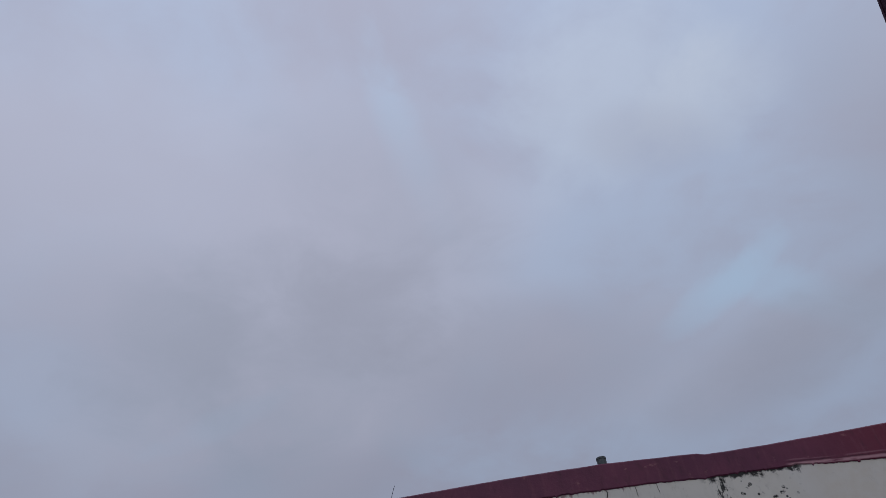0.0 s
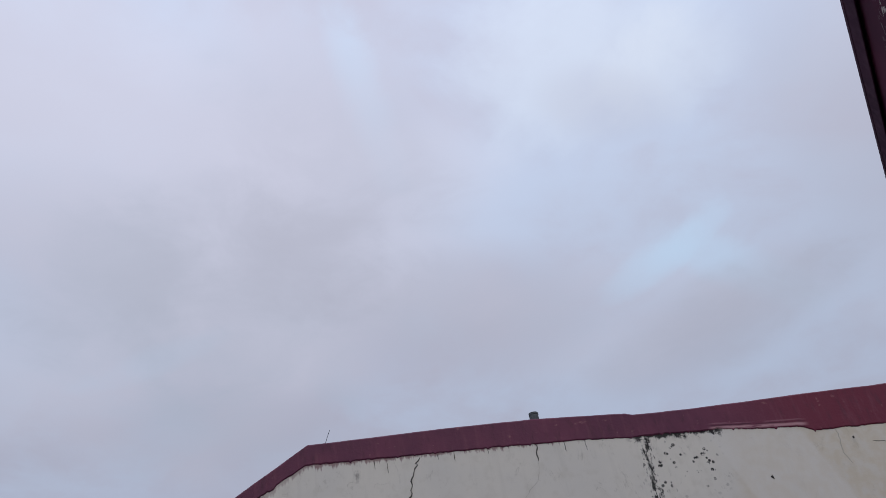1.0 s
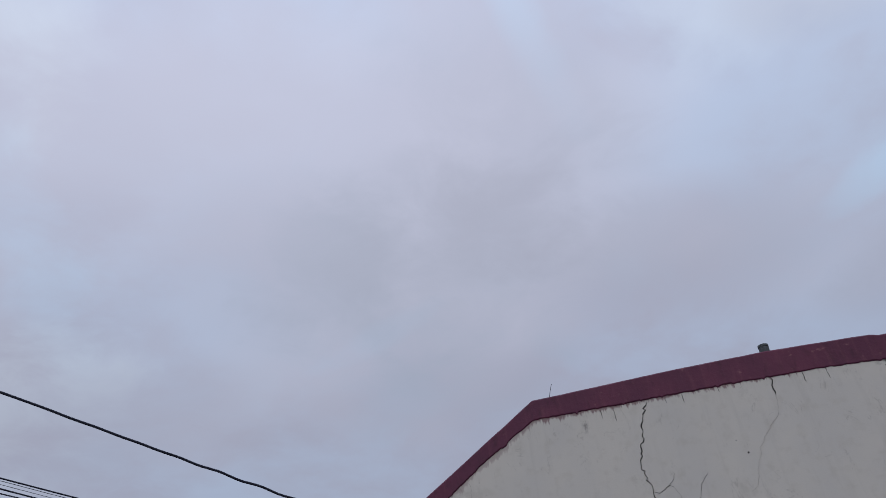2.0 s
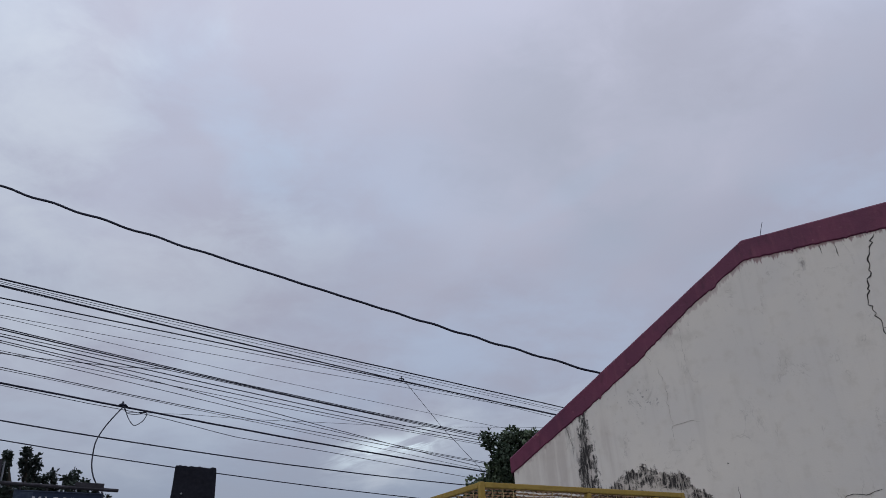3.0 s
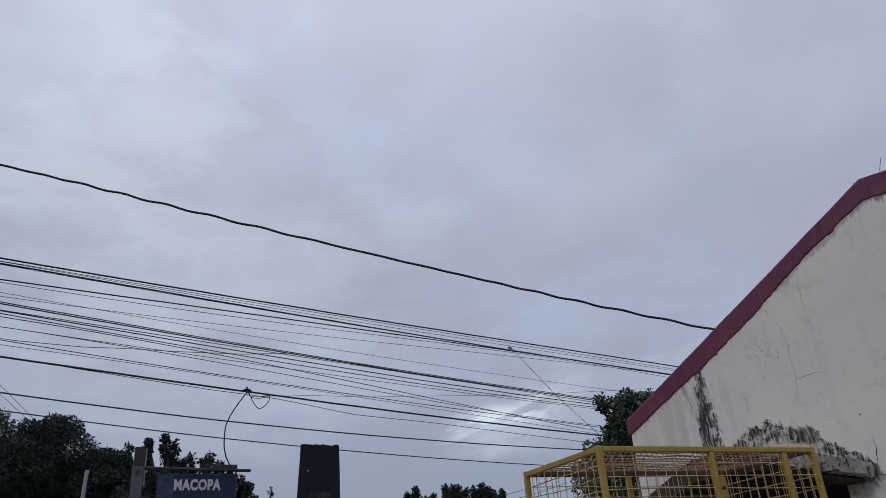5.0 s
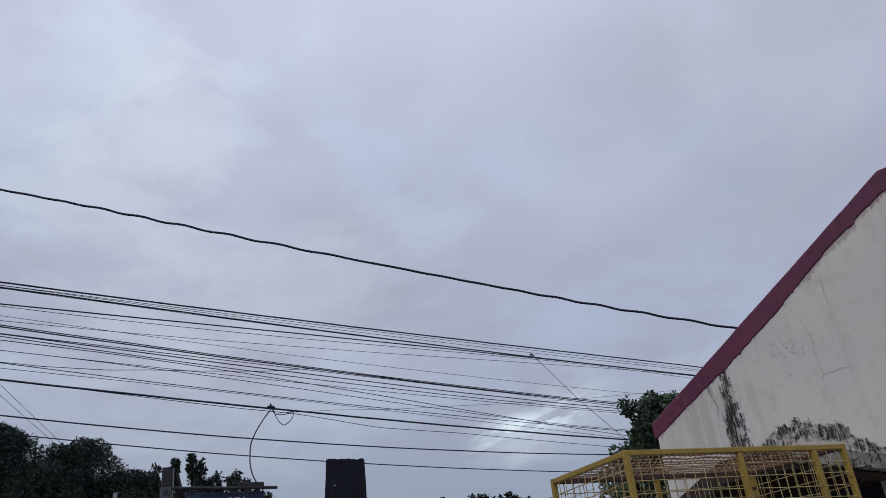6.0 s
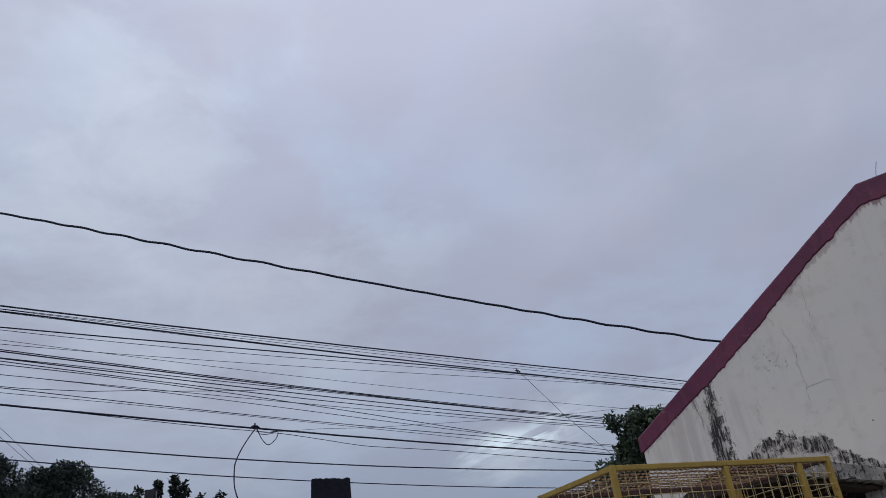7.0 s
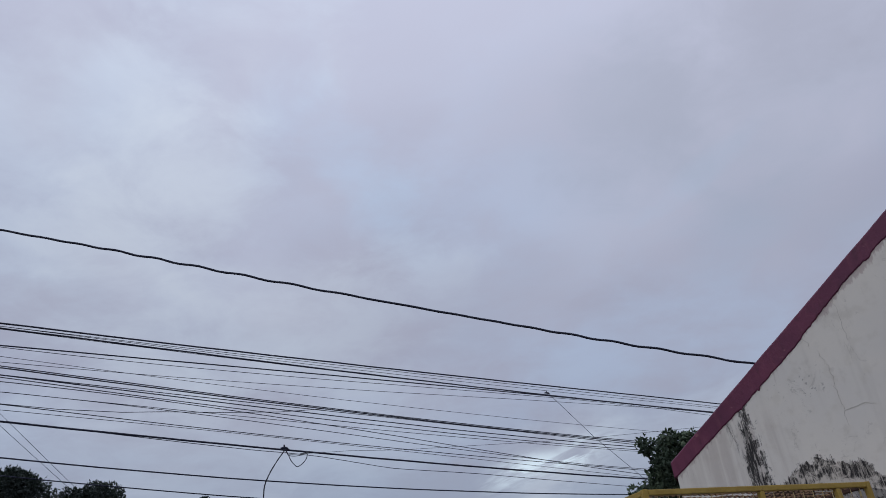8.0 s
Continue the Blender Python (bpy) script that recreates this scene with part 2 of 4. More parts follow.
    hem = gr.mul(gr.band(gr.add(u, wob), 3.66, 4.75, 0.08), gr.step(gr.add(hem, gr.mul(gr.sub(gr.add(gr.mul(gr.noise(v, 8.0, 5, 0.65, 0.5), 0.75), gr.mul(streak, 0.25)), 0.5), -0.40)), 0.055, 0.005))
    ruin = gr.mul(gr.step(gr.add(u, gr.mul(wob, 2.0)), 7.22, 7.36), gr.step(gr.noise(v, 7.0, 5, 0.65), 0.46, 0.56), gr.step(z, 4.35, 4.7))
    hem = gr.math("MAXIMUM", hem, gr.mul(ruin, 0.8))
    dirt = gr.math("MAXIMUM", gr.math("MAXIMUM", tall, gr.math("MAXIMUM", moss, hem)), gr.math("MAXIMUM", gr.mul(spot, zone), tail))
    dirt = gr.math("MAXIMUM", dirt, gr.math("MAXIMUM", gr.mul(fleck, 0.45), gr.mul(thin, 0.7)))
    smear = gr.mul(gr.band(gr.add(u, gr.mul(wob, 0.9)), 0.495, 0.555, 0.035), gr.band(z, 4.80, 5.0, 0.07), gr.step(gr.add(gr.mul(streak, 0.5), gr.mul(gr.noise(v, 11.0, 5, 0.65), 0.5)), 0.44, 0.60))
    col = gr.mix(gr.mul(pale, 0.40), col, (0.40, 0.34, 0.31))
    col = gr.mix(gr.mul(smear, 0.75), col, (0.12, 0.10, 0.10))
    col = gr.mix(gr.mul(grow, 0.35), col, (0.30, 0.235, 0.18))
    col = gr.mix(gr.mul(dirt, 0.95), col, gr.mix(gr.step(gr.add(gr.mul(gr.noise(gr.scaled(v, (46.0, 1.0, 9.0)), 1.0, 6, 0.75), 0.6), gr.mul(gr.noise(v, 26.0, 6, 0.75), 0.4)), 0.54, 0.80), (0.008, 0.007, 0.009), (0.125, 0.108, 0.095)))
    gr.put(b.inputs["Base Color"], col)
    bump(gr, b, gr.add(gr.mul(n2, 0.6), gr.mul(n3, 0.4)), 0.35, 0.008)
    return m


def red_paint():
    m, gr, b = shell("maroon_band_paint", 0.62)
    v = gr.coords()
    u, _, z = gr.xyz(v)
    n1, n2 = gr.noise(v, 1.6, 5), gr.noise(gr.scaled(v, (6.0, 6.0, 2.0)), 2.2, 5, 0.6)
    col = gr.mix(gr.step(n1, 0.35, 0.65), (0.152, 0.036, 0.072), (0.116, 0.029, 0.062))
    col = gr.mix(gr.mul(gr.step(u, 4.4, 6.2), 0.75), col, (0.160, 0.017, 0.036))
    col = gr.mix(gr.mul(gr.step(n2, 0.52, 0.70), 0.5), col, (0.070, 0.022, 0.040))
    brush = gr.noise(gr.scaled(v, (14.0, 1.0, 2.5)), 1.0, 5, 0.65)
    col = gr.mix(gr.mul(gr.step(brush, 0.50, 0.70), 0.40), col, (0.205, 0.060, 0.090))
    col = gr.mix(gr.mul(gr.step(gr.noise(v, 11.0, 4, 0.6), 0.64, 0.72), 0.5), col, (0.30, 0.12, 0.13))
    line = gr.add(z, gr.add(gr.mul(gr.sub(u, 4.7), 0.055), gr.mul(gr.sub(gr.noise(v, 2.4, 3), 0.5), 0.05)))
    torn = gr.step(gr.noise(gr.scaled(v, (1.0, 1.0, 7.0)), 3.0, 4), 0.36, 0.52)
    span = gr.band(u, 4.62, 5.78, 0.06)
    col = gr.mix(gr.mul(span, gr.band(line, 4.962, 4.995, 0.014), torn, 0.85), col, (0.50, 0.27, 0.30))
    col = gr.mix(gr.mul(span, gr.band(line, 5.004, 5.016, 0.008), torn, 0.8), col, (0.045, 0.014, 0.022))
    col = gr.mix(gr.mul(span, gr.band(line, 5.028, 5.040, 0.010), torn, 0.5), col, (0.40, 0.19, 0.23))
    gr.put(b.inputs["Base Color"], col)
    bump(gr, b, gr.noise(v, 30.0, 5), 0.4, 0.008)
    return m


def peeling_paint():
    m, gr, b = shell("peeling_maroon_paint", 0.9, 0.0, 0.08)
    v = gr.coords()
    _, _, z = gr.xyz(v)
    n = gr.noise(v, 5.0, 5)
    col = gr.mix(gr.step(n, 0.35, 0.65), (0.080, 0.017, 0.040), (0.054, 0.013, 0.032))
    chips = gr.mul(gr.step(gr.noise(gr.scaled(v, (0.8, 1.0, 1.3)), 70.0, 6, 0.65), 0.55, 0.59), gr.step(gr.noise(v, 3.4, 3), 0.36, 0.52), gr.band(z, 2.555, 2.612, 0.020))
    col = gr.mix(chips, col, gr.mix(gr.noise(v, 60.0), (0.36, 0.31, 0.29), (0.60, 0.55, 0.52)))
    gr.put(b.inputs["Base Color"], col)
    bump(gr, b, gr.sub(1.0, chips), 0.5, 0.003)
    return m


def leaf_stuff(name, dark, light):
    m, gr, b = shell(name, 0.62)
    geo = gr.nodes.new("ShaderNodeNewGeometry")
    col = gr.mix(geo.outputs["Random Per Island"], dark, light)
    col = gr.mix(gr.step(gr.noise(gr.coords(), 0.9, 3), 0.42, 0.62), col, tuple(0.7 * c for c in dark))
    gr.put(b.inputs["Base Color"], col)
    return m


WALL = wall_paint()
RED = red_paint()
PEEL = peeling_paint()
CRACK = surf("crack_shadow", (0.03, 0.026, 0.024), (0.07, 0.06, 0.055), 0.95)
HAIRLINE = surf("hairline_crack_dust", (0.34, 0.31, 0.28), (0.48, 0.45, 0.40), 0.95)
PLAIN = surf("plain_cream_wall", (0.66, 0.63, 0.56), (0.56, 0.53, 0.47), 0.9, 0.8, 30.0)
EDGE = surf("dulled_maroon_metal", (0.078, 0.032, 0.060), (0.052, 0.024, 0.044), 0.85, 5.0, 40.0, relief=0.15, gloss=0.1)
CONCRETE = surf("weathered_concrete", (0.36, 0.34, 0.31), (0.24, 0.225, 0.205), 0.92, 2.4, 35.0, relief=0.6, spots=(0.06, 0.055, 0.05), cut=(0.56, 0.66))
SLAB = surf("pale_streaked_concrete", (0.44, 0.41, 0.37), (0.26, 0.24, 0.22), 0.92, 4.5, 40.0, relief=0.8, spots=(0.05, 0.045, 0.04), cut=(0.50, 0.60))
BROWN = surf("brown_stained_boards", (0.050, 0.029, 0.018), (0.026, 0.017, 0.013), 0.9, 3.0, 30.0, relief=0.5)
BLACKPOST = surf("sooty_black_concrete", (0.012, 0.013, 0.021), (0.007, 0.008, 0.014), 0.95, 4.0, 45.0, relief=0.6, spots=(0.035, 0.03, 0.03), cut=(0.68, 0.76))
PALEPLASTER = surf("bare_grey_plaster", (0.048, 0.043, 0.043), (0.012, 0.012, 0.014), 0.95, 9.0, 60.0)
YELLOW = surf("yellow_enamel_steel", (0.40, 0.275, 0.060), (0.32, 0.21, 0.045), 0.45, 5.0, 60.0, relief=0.15, spots=(0.20, 0.105, 0.035), cut=(0.63, 0.70))
YELLOWWIRE = surf("yellow_mesh_wire", (0.50, 0.40, 0.20), (0.36, 0.27, 0.12), 0.55, 9.0, 80.0, relief=0.1, spots=(0.13, 0.06, 0.03), cut=(0.58, 0.66))
RUSTMESH = surf("orange_rusted_mesh", (0.19, 0.105, 0.045), (0.07, 0.036, 0.022), 0.75, 8.0, 70.0, relief=0.2)
RUSTBAR = surf("dark_rusted_bar", (0.085, 0.042, 0.030), (0.05, 0.028, 0.022), 0.85, 8.0, 70.0)
CABLE = surf("black_cable_sheath", (0.015, 0.017, 0.034), (0.020, 0.022, 0.042), 0.55, 4.0, 50.0, relief=0.1)
PALECABLE = surf("greyed_cable_sheath", (0.032, 0.034, 0.052), (0.020, 0.022, 0.036), 0.6, 4.0, 50.0, relief=0.1)
GREYSTEEL = surf("grey_painted_steel", (0.098, 0.100, 0.120), (0.068, 0.070, 0.086), 0.6, 6.0, 60.0, relief=0.2, spots=(0.06, 0.04, 0.035), cut=(0.6, 0.7))
DARKSTEEL = surf("dark_rusted_steel", (0.042, 0.039, 0.046), (0.026, 0.024, 0.030), 0.7, 6.0, 60.0)
BLUE = surf("blue_sign_enamel", (0.010, 0.022, 0.054), (0.008, 0.017, 0.042), 0.45, 4.0, 40.0, relief=0.05)
BLUEWORN = surf("faded_blue_enamel", (0.045, 0.065, 0.095), (0.018, 0.030, 0.060), 0.6, 14.0, 60.0, relief=0.1)
WHITE = surf("white_sign_paint", (0.74, 0.75, 0.76), (0.64, 0.65, 0.67), 0.5, 6.0, 40.0, relief=0.05)
SIGNWHITE = surf("dulled_white_lettering", (0.50, 0.51, 0.54), (0.40, 0.41, 0.44), 0.6, 9.0, 60.0, relief=0.05)
DULLWIRE = surf("dull_grey_wire", (0.17, 0.175, 0.185), (0.11, 0.115, 0.125), 0.6, 9.0, 60.0)
PIPE = surf("grey_cement_pipe", (0.12, 0.13, 0.135), (0.075, 0.085, 0.09), 0.85, 20.0, 90.0)
BARK = surf("tree_bark", (0.050, 0.043, 0.036), (0.030, 0.026, 0.022), 0.95, 5.0, 30.0, relief=0.8)
GROUND = surf("worn_concrete_ground", (0.22, 0.21, 0.19), (0.15, 0.145, 0.13), 0.95, 0.35, 12.0, relief=0.4, spots=(0.13, 0.125, 0.11), cut=(0.55, 0.75))
# soffit and doorway lie in shade; that darkness is put into this colour
SHADEDARK = surf("shade_dark_boards", (0.026, 0.027, 0.042), (0.018, 0.019, 0.032), 0.8, 3.0, 30.0)
LAMPGREY = surf("pale_lamp_metal", (0.30, 0.31, 0.33), (0.22, 0.23, 0.25), 0.5, 6.0, 50.0)
FARROOF = surf("faded_far_roof", (0.17, 0.16, 0.165), (0.10, 0.10, 0.105), 0.8, 1.5, 20.0)
FARWALL = surf("far_house_wall", (0.30, 0.33, 0.37), (0.22, 0.25, 0.29), 0.9, 1.0, 20.0)
GLASSDARK = surf("dark_window_pane", (0.02, 0.022, 0.026), (0.03, 0.032, 0.036), 0.15)
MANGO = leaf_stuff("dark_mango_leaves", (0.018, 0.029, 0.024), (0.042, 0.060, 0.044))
BROAD = leaf_stuff("broad_green_leaves", (0.044, 0.070, 0.040), (0.150, 0.190, 0.110))
HEDGE = leaf_stuff("yellow_green_leaves", (0.018, 0.030, 0.010), (0.050, 0.075, 0.022))

# ---- mesh helpers ----


def obj(name, bm, material, parent=None, label="", smooth=False):
    me = bpy.data.meshes.new(name)
    bmesh.ops.recalc_face_normals(bm, faces=bm.faces)
    bm.to_mesh(me)
    bm.free()
    me.materials.append(material)
    if smooth:
        me.polygons.foreach_set("use_smooth", [True] * len(me.polygons))
    ob = new(name, me)
    if parent:
        ob.parent = parent
    if label:
        tagged(ob, label)
    return ob


def part(name, bm, material, parent, label="", smooth=False):
    return obj(name, bm, material, parent, label, smooth)


def thing(name, m, label, category, group="", kind=""):
    e = new(name)
    e.empty_display_size = 0.2
    e.matrix_world = m
    return tagged(e, label, category, group, kind)


def box(size, at=(0, 0, 0), bevel=0.0, turn=None, bm=None):
    bm = bm or bmesh.new()
    made = bmesh.ops.create_cube(bm, size=1.0)["verts"]
    m = Matrix.Translation(at) @ (turn or Matrix()) @ Matrix.Diagonal((*size, 1))
    bmesh.ops.transform(bm, matrix=m, verts=made)
    if bevel:
        es = list({e for v in made for e in v.link_edges})
        bmesh.ops.bevel(bm, geom=es, offset=bevel, segments=2, affect="EDGES", profile=0.6)
    return bm


def prism(outline, y0, y1, bm=None):
    """An outline in x and z, run from y0 to y1."""
    bm = bm or bmesh.new()
    a = [bm.verts.new((x, y0, z)) for x, z in outline]
    b = [bm.verts.new((x, y1, z)) for x, z in outline]
    n = len(a)
    bm.faces.new(a)
    bm.faces.new(b[::-1])
    for i in range(n):
        j = (i + 1) % n
        bm.faces.new((a[i], b[i], b[j], a[j]))
    return bm


def tube(points, radius, sides=6, bm=None, ends=True):
    """A round bar along points; radius: one number or one a point."""
    bm = bm or bmesh.new()
    ps = [Vector(p) for p in points]
    rs = radius if isinstance(radius, (list, tuple)) else [radius] * len(ps)
    rings, side = [], None
    for i, p in enumerate(ps):
        t = (ps[min(i + 1, len(ps) - 1)] - ps[max(i - 1, 0)]).normalized()
        if side is None:
            side = t.cross(Vector((0, 0, 1)) if abs(t.z) < 0.9 else Vector((1, 0, 0))).normalized()
        side = (side - t * side.dot(t)).normalized()
        up = t.cross(side)
        rings.append([bm.verts.new(p + (side * math.cos(a) + up * math.sin(a)) * rs[i]) for a in (2 * math.pi * k / sides for k in range(sides))])
    for r0, r1 in zip(rings, rings[1:]):
        for k in range(sides):
            bm.faces.new((r0[k], r0[(k + 1) % sides], r1[(k + 1) % sides], r1[k]))
    if ends:
        bm.faces.new(rings[0][::-1])
        bm.faces.new(rings[-1])
    return bm


def lerp(table, x):
    xs, ys = zip(*table)
    return float(np.interp(x, xs, ys))


rnd = random.Random(7)

# ---- ground ----
bm = bmesh.new()
bmesh.ops.create_grid(bm, x_segments=40, y_segments=40, size=600)
tagged(obj("ground", bm, GROUND), "worn grey concrete ground running out to the horizon", "ground", kind="structure")

# ---- the cream building ----
WALL_AT = (3.593, 7.172)
WALL_TURN = -29.451
building = thing("building", pose(*WALL_AT, 0, 0, 0, WALL_TURN), "old cream rendered building with a maroon painted parapet band", "building")
TOP = [(-2.874, 3.400), (0.012, 5.290), (0.990, 5.312), (1.746, 5.328), (2.560, 5.326), (3.664, 5.284), (3.747, 5.259), (4.114, 5.254), (5.226, 5.276), (5.979, 5.303), (7.400, 5.335)]
LOW = [(-2.837, 3.244), (-2.394, 3.511), (-1.910, 3.795), (-1.361, 4.148), (-0.680, 4.652), (-0.010, 5.058), (1.182, 5.041), (1.990, 5.035), (3.014, 5.015), (3.687, 4.979), (4.054, 4.983), (4.580, 4.964),
       (4.708, 4.974), (5.110, 4.926), (5.699, 4.892), (5.859, 4.828), (6.510, 4.823), (7.277, 4.829), (7.432, 4.833)]
DOOR = (-2.03, -0.88, 2.47)
outline = [(-2.83, 0), (DOOR[0], 0), (DOOR[0], DOOR[2]), (DOOR[1], DOOR[2]), (DOOR[1], 0), (10.2, 0), (10.2, 4.86), (7.36, 4.86), (7.34, 5.26), (5.9, 5.235), (4.1, 5.195), (3.67, 5.225),
           (1.75, 5.28), (0.0, 5.24), (-2.83, 3.37)]
part("wall", prism(outline, 0.0, 0.2), WALL, building, "cream rendered wall with cracks and black algae")
part("wall", box((0.2, 8.0, 3.2), (-2.73, 4.2, 1.6)), PLAIN, building)
part("wall", box((0.2, 8.0, 4.6), (10.1, 4.2, 2.3)), PLAIN, building)
part("wall", box((13.03, 0.2, 3.1), (3.685, 8.3, 1.55)), PLAIN, building)
part("roof", prism([(-2.83, 3.22), (0.0, 5.08), (7.3, 5.0), (10.2, 4.72), (10.2, 4.64), (7.3, 4.92), (0.0, 5.0), (-2.83, 3.14)], 0.21, 8.4), FARROOF, building, "low sheet roof hidden behind the parapet")

# the parapet band: a thick coat with a ragged lower edge and worn top
bm = bmesh.new()
us = sorted({round(-2.86 + 0.016 * k, 4) for k in range(650)} | {0.0, 3.72, 7.42})
us = [u for u in us if u <= 7.43]
rows = []
for u in us:
    lo, hi = lerp(LOW, u), lerp(TOP, u)
    lo += 0.010 * noise.noise(Vector((u * 6.0, 3.1, 0))) + 0.007 * noise.noise(Vector((u * 27.0, 9.4, 0))) + rnd.uniform(-0.003, 0.003)
    if noise.noise(Vector((u * 4.0, 21.0, 0))) > 0.42:
        lo -= 0.012 + 0.016 * rnd.random()
    if noise.noise(Vector((u * 31.0, 44.0, 0))) > 0.40:
        lo -= 0.022 * rnd.random()
    hi += 0.005 * noise.noise(Vector((u * 3.0, 1.7, 0)))
    if u > 7.3:
        hi -= (u - 7.3) ** 2 * 1.5
    yo = -0.013 + 0.003 * noise.noise(Vector((u * 5.0, 5.5, 0)))
    rows.append([bm.verts.new(c) for c in ((u, -0.002, lo), (u, yo, lo + 0.012), (u, yo - 0.004, hi - 0.018), (u, yo + 0.012, hi), (u, 0.225, hi), (u, 0.225, hi - 0.30))])
for a, b in zip(rows, rows[1:]):
    for i in range(5):
        bm.faces.new((a[i], a[i + 1], b[i + 1], b[i]))
bm.faces.new(rows[0])
# the rounded, drooping end
prev = rows[-1]
for k in range(1, 7):
    a = k / 6
    row = []
    for v in rows[-1]:
        drop = (v.co.z - lerp(LOW, 7.4)) * (1 - a)
        row.append(bm.verts.new((7.43 + 0.03 * math.sin(a * math.pi), v.co.y + 0.02 * a, lerp(LOW, 7.4) + 0.03 * a + drop)))
    for i in range(5):
        bm.faces.new((prev[i], prev[i + 1], row[i + 1], row[i]))
    prev = row
part("parapet_band", bm, RED, building, "maroon painted band with a ragged lower edge", smooth=False)


def crack(points, width=0.008, rough=0.012, fill=None):
    """A jagged, tapering split in the render."""
    line = []
    for (x0, z0), (x1, z1) in zip(points, points[1:]):
        n = max(2, int(math.hypot(x1 - x0, z1 - z0) / 0.03))
        line += [(x0 + (x1 - x0) * k / n + rnd.uniform(-rough, rough), z0 + (z1 - z0) * k / n + rnd.uniform(-rough, rough) * 0.4) for k in range(n)]
    line.append(points[-1])
    bm = bmesh.new()
    sides = []
    for i, (x, z) in enumerate(line):
        a, b = line[max(i - 1, 0)], line[min(i + 1, len(line) - 1)]
        d = Vector((b[0] - a[0], b[1] - a[1])).normalized()
        w = width * (0.35 + 0.65 * rnd.random()) * (0.3 if i in (0, len(line) - 1) else 1.0) / 2
        sides.append((bm.verts.new((x - d.y * w, -0.003, z + d.x * w)), bm.verts.new((x + d.y * w, -0.003, z - d.x * w)), bm.verts.new((x, 0.01, z))))
    for p, q in zip(sides, sides[1:]):
        bm.faces.new((p[0], p[1], q[1], q[0]))
        bm.faces.new((p[0], p[2], q[2], q[0]))
        bm.faces.new((p[1], p[2], q[2], q[1]))
    return part("crack", bm, fill or CRACK, building, "fine hairline crack" if fill else "dark jagged crack in the render")


crack([(1.200, 5.012), (1.104, 4.756), (1.070, 4.626), (1.014, 4.406), (0.989, 4.247), (1.031, 4.151), (1.044, 4.062), (1.070, 3.926), (1.083, 3.856), (1.100, 3.726), (1.065, 3.405)], 0.0150, 0.024)
crack([(1.044, 4.062), (1.103, 4.040), (1.209, 4.101), (1.255, 4.075)], 0.0055)
crack([(1.209, 4.101), (1.257, 4.155), (1.289, 4.215)], 0.0035)
crack([(1.255, 4.075), (1.311, 3.934), (1.460, 3.902)], 0.0045, fill=HAIRLINE)
crack([(1.621, 4.162), (1.538, 4.082), (1.494, 3.982), (1.460, 3.900), (1.403, 3.602)], 0.0050)
crack([(2.541, 5.025), (2.525, 4.823)], 0.0180)
crack([(2.525, 4.823), (2.488, 4.621), (2.353, 4.510), (2.189, 4.309), (2.096, 4.098), (2.055, 3.957), (1.958, 3.898)], 0.0036, fill=HAIRLINE)
crack([(2.153, 3.593), (2.243, 3.614), (2.359, 3.641), (2.452, 3.670), (2.585, 3.649)], 0.0110)
crack([(1.749, 3.698), (1.736, 3.598), (1.774, 3.497)], 0.0060)
crack([(-0.808, 4.537), (-0.803, 4.39), (-0.806, 4.238), (-0.809, 4.105)], 0.0038, 0.008, fill=HAIRLINE)
crack([(-1.210, 4.262), (-1.165, 4.190), (-1.160, 4.133)], 0.0053, fill=HAIRLINE)
crack([(-1.107, 4.093), (-1.067, 3.948), (-1.047, 3.835), (-1.067, 3.712), (-1.052, 3.604), (-1.061, 3.47), (-1.064, 3.324)], 0.0032, 0.012, fill=HAIRLINE)
crack([(-1.052, 3.467), (-0.965, 3.477), (-0.876, 3.498), (-0.775, 3.464)], 0.0028, 0.010, fill=HAIRLINE)
crack([(-0.555, 2.814), (-0.563, 2.726), (-0.574, 2.627), (-0.594, 2.557)], 0.0080)
crack([(-0.588, 2.49), (-0.531, 2.473), (-0.502, 2.445), (-0.463, 2.466), (-0.412, 2.476), (-0.319, 2.496)], 0.0085)
crack([(0.314, 2.599), (0.384, 2.617), (0.493, 2.600), (0.633, 2.632)], 0.0070)
crack([(-2.187, 3.640), (-2.150, 3.500), (-2.128, 3.395)], 0.0035)
crack([(6.860, 4.835), (6.811, 4.647), (6.668, 4.605), (6.505, 4.627)], 0.0120)
crack([(6.811, 4.647), (6.741, 4.480), (6.769, 4.270)], 0.0140)
crack([(6.108, 4.826), (6.126, 4.690), (6.068, 4.535), (6.129, 4.399)], 0.0075, fill=HAIRLINE)
crack([(7.254, 4.792), (7.329, 4.687), (7.493, 4.644), (7.656, 4.496), (7.931, 4.369)], 0.0400)
crack([(7.366, 4.854), (7.319, 4.729), (7.383, 4.645)], 0.0450)
for u0, l0 in ((0.72, 0.10), (0.86, 0.16), (1.42, 0.07), (1.60, 0.10), (1.98, 0.06), (2.86, 0.13), (3.10, 0.14), (3.30, 0.05)):
    crack([(u0, 5.03), (u0 + 0.006, 5.03 - l0)], 0.008, 0.004)
# small dark holes where fixings sat
for u0, z0, r0 in ((-0.603, 3.026, 0.009), (2.06, 4.28, 0.012), (5.116, 4.335, 0.020), (6.29, 4.69, 0.014), (1.98, 4.42, 0.006)):
    bm = bmesh.new()
    bmesh.ops.create_circle(bm, cap_ends=True, segments=9, radius=r0, matrix=Matrix.Translation((u0, -0.0025, z0)) @ Matrix.Rotation(radians(90), 4, "X"))
    for v in bm.verts:
        v.co.x += rnd.uniform(-0.3, 0.3) * r0
        v.co.z += rnd.uniform(-0.3, 0.9) * r0
    part("fixing_hole", bm, CRACK, building)

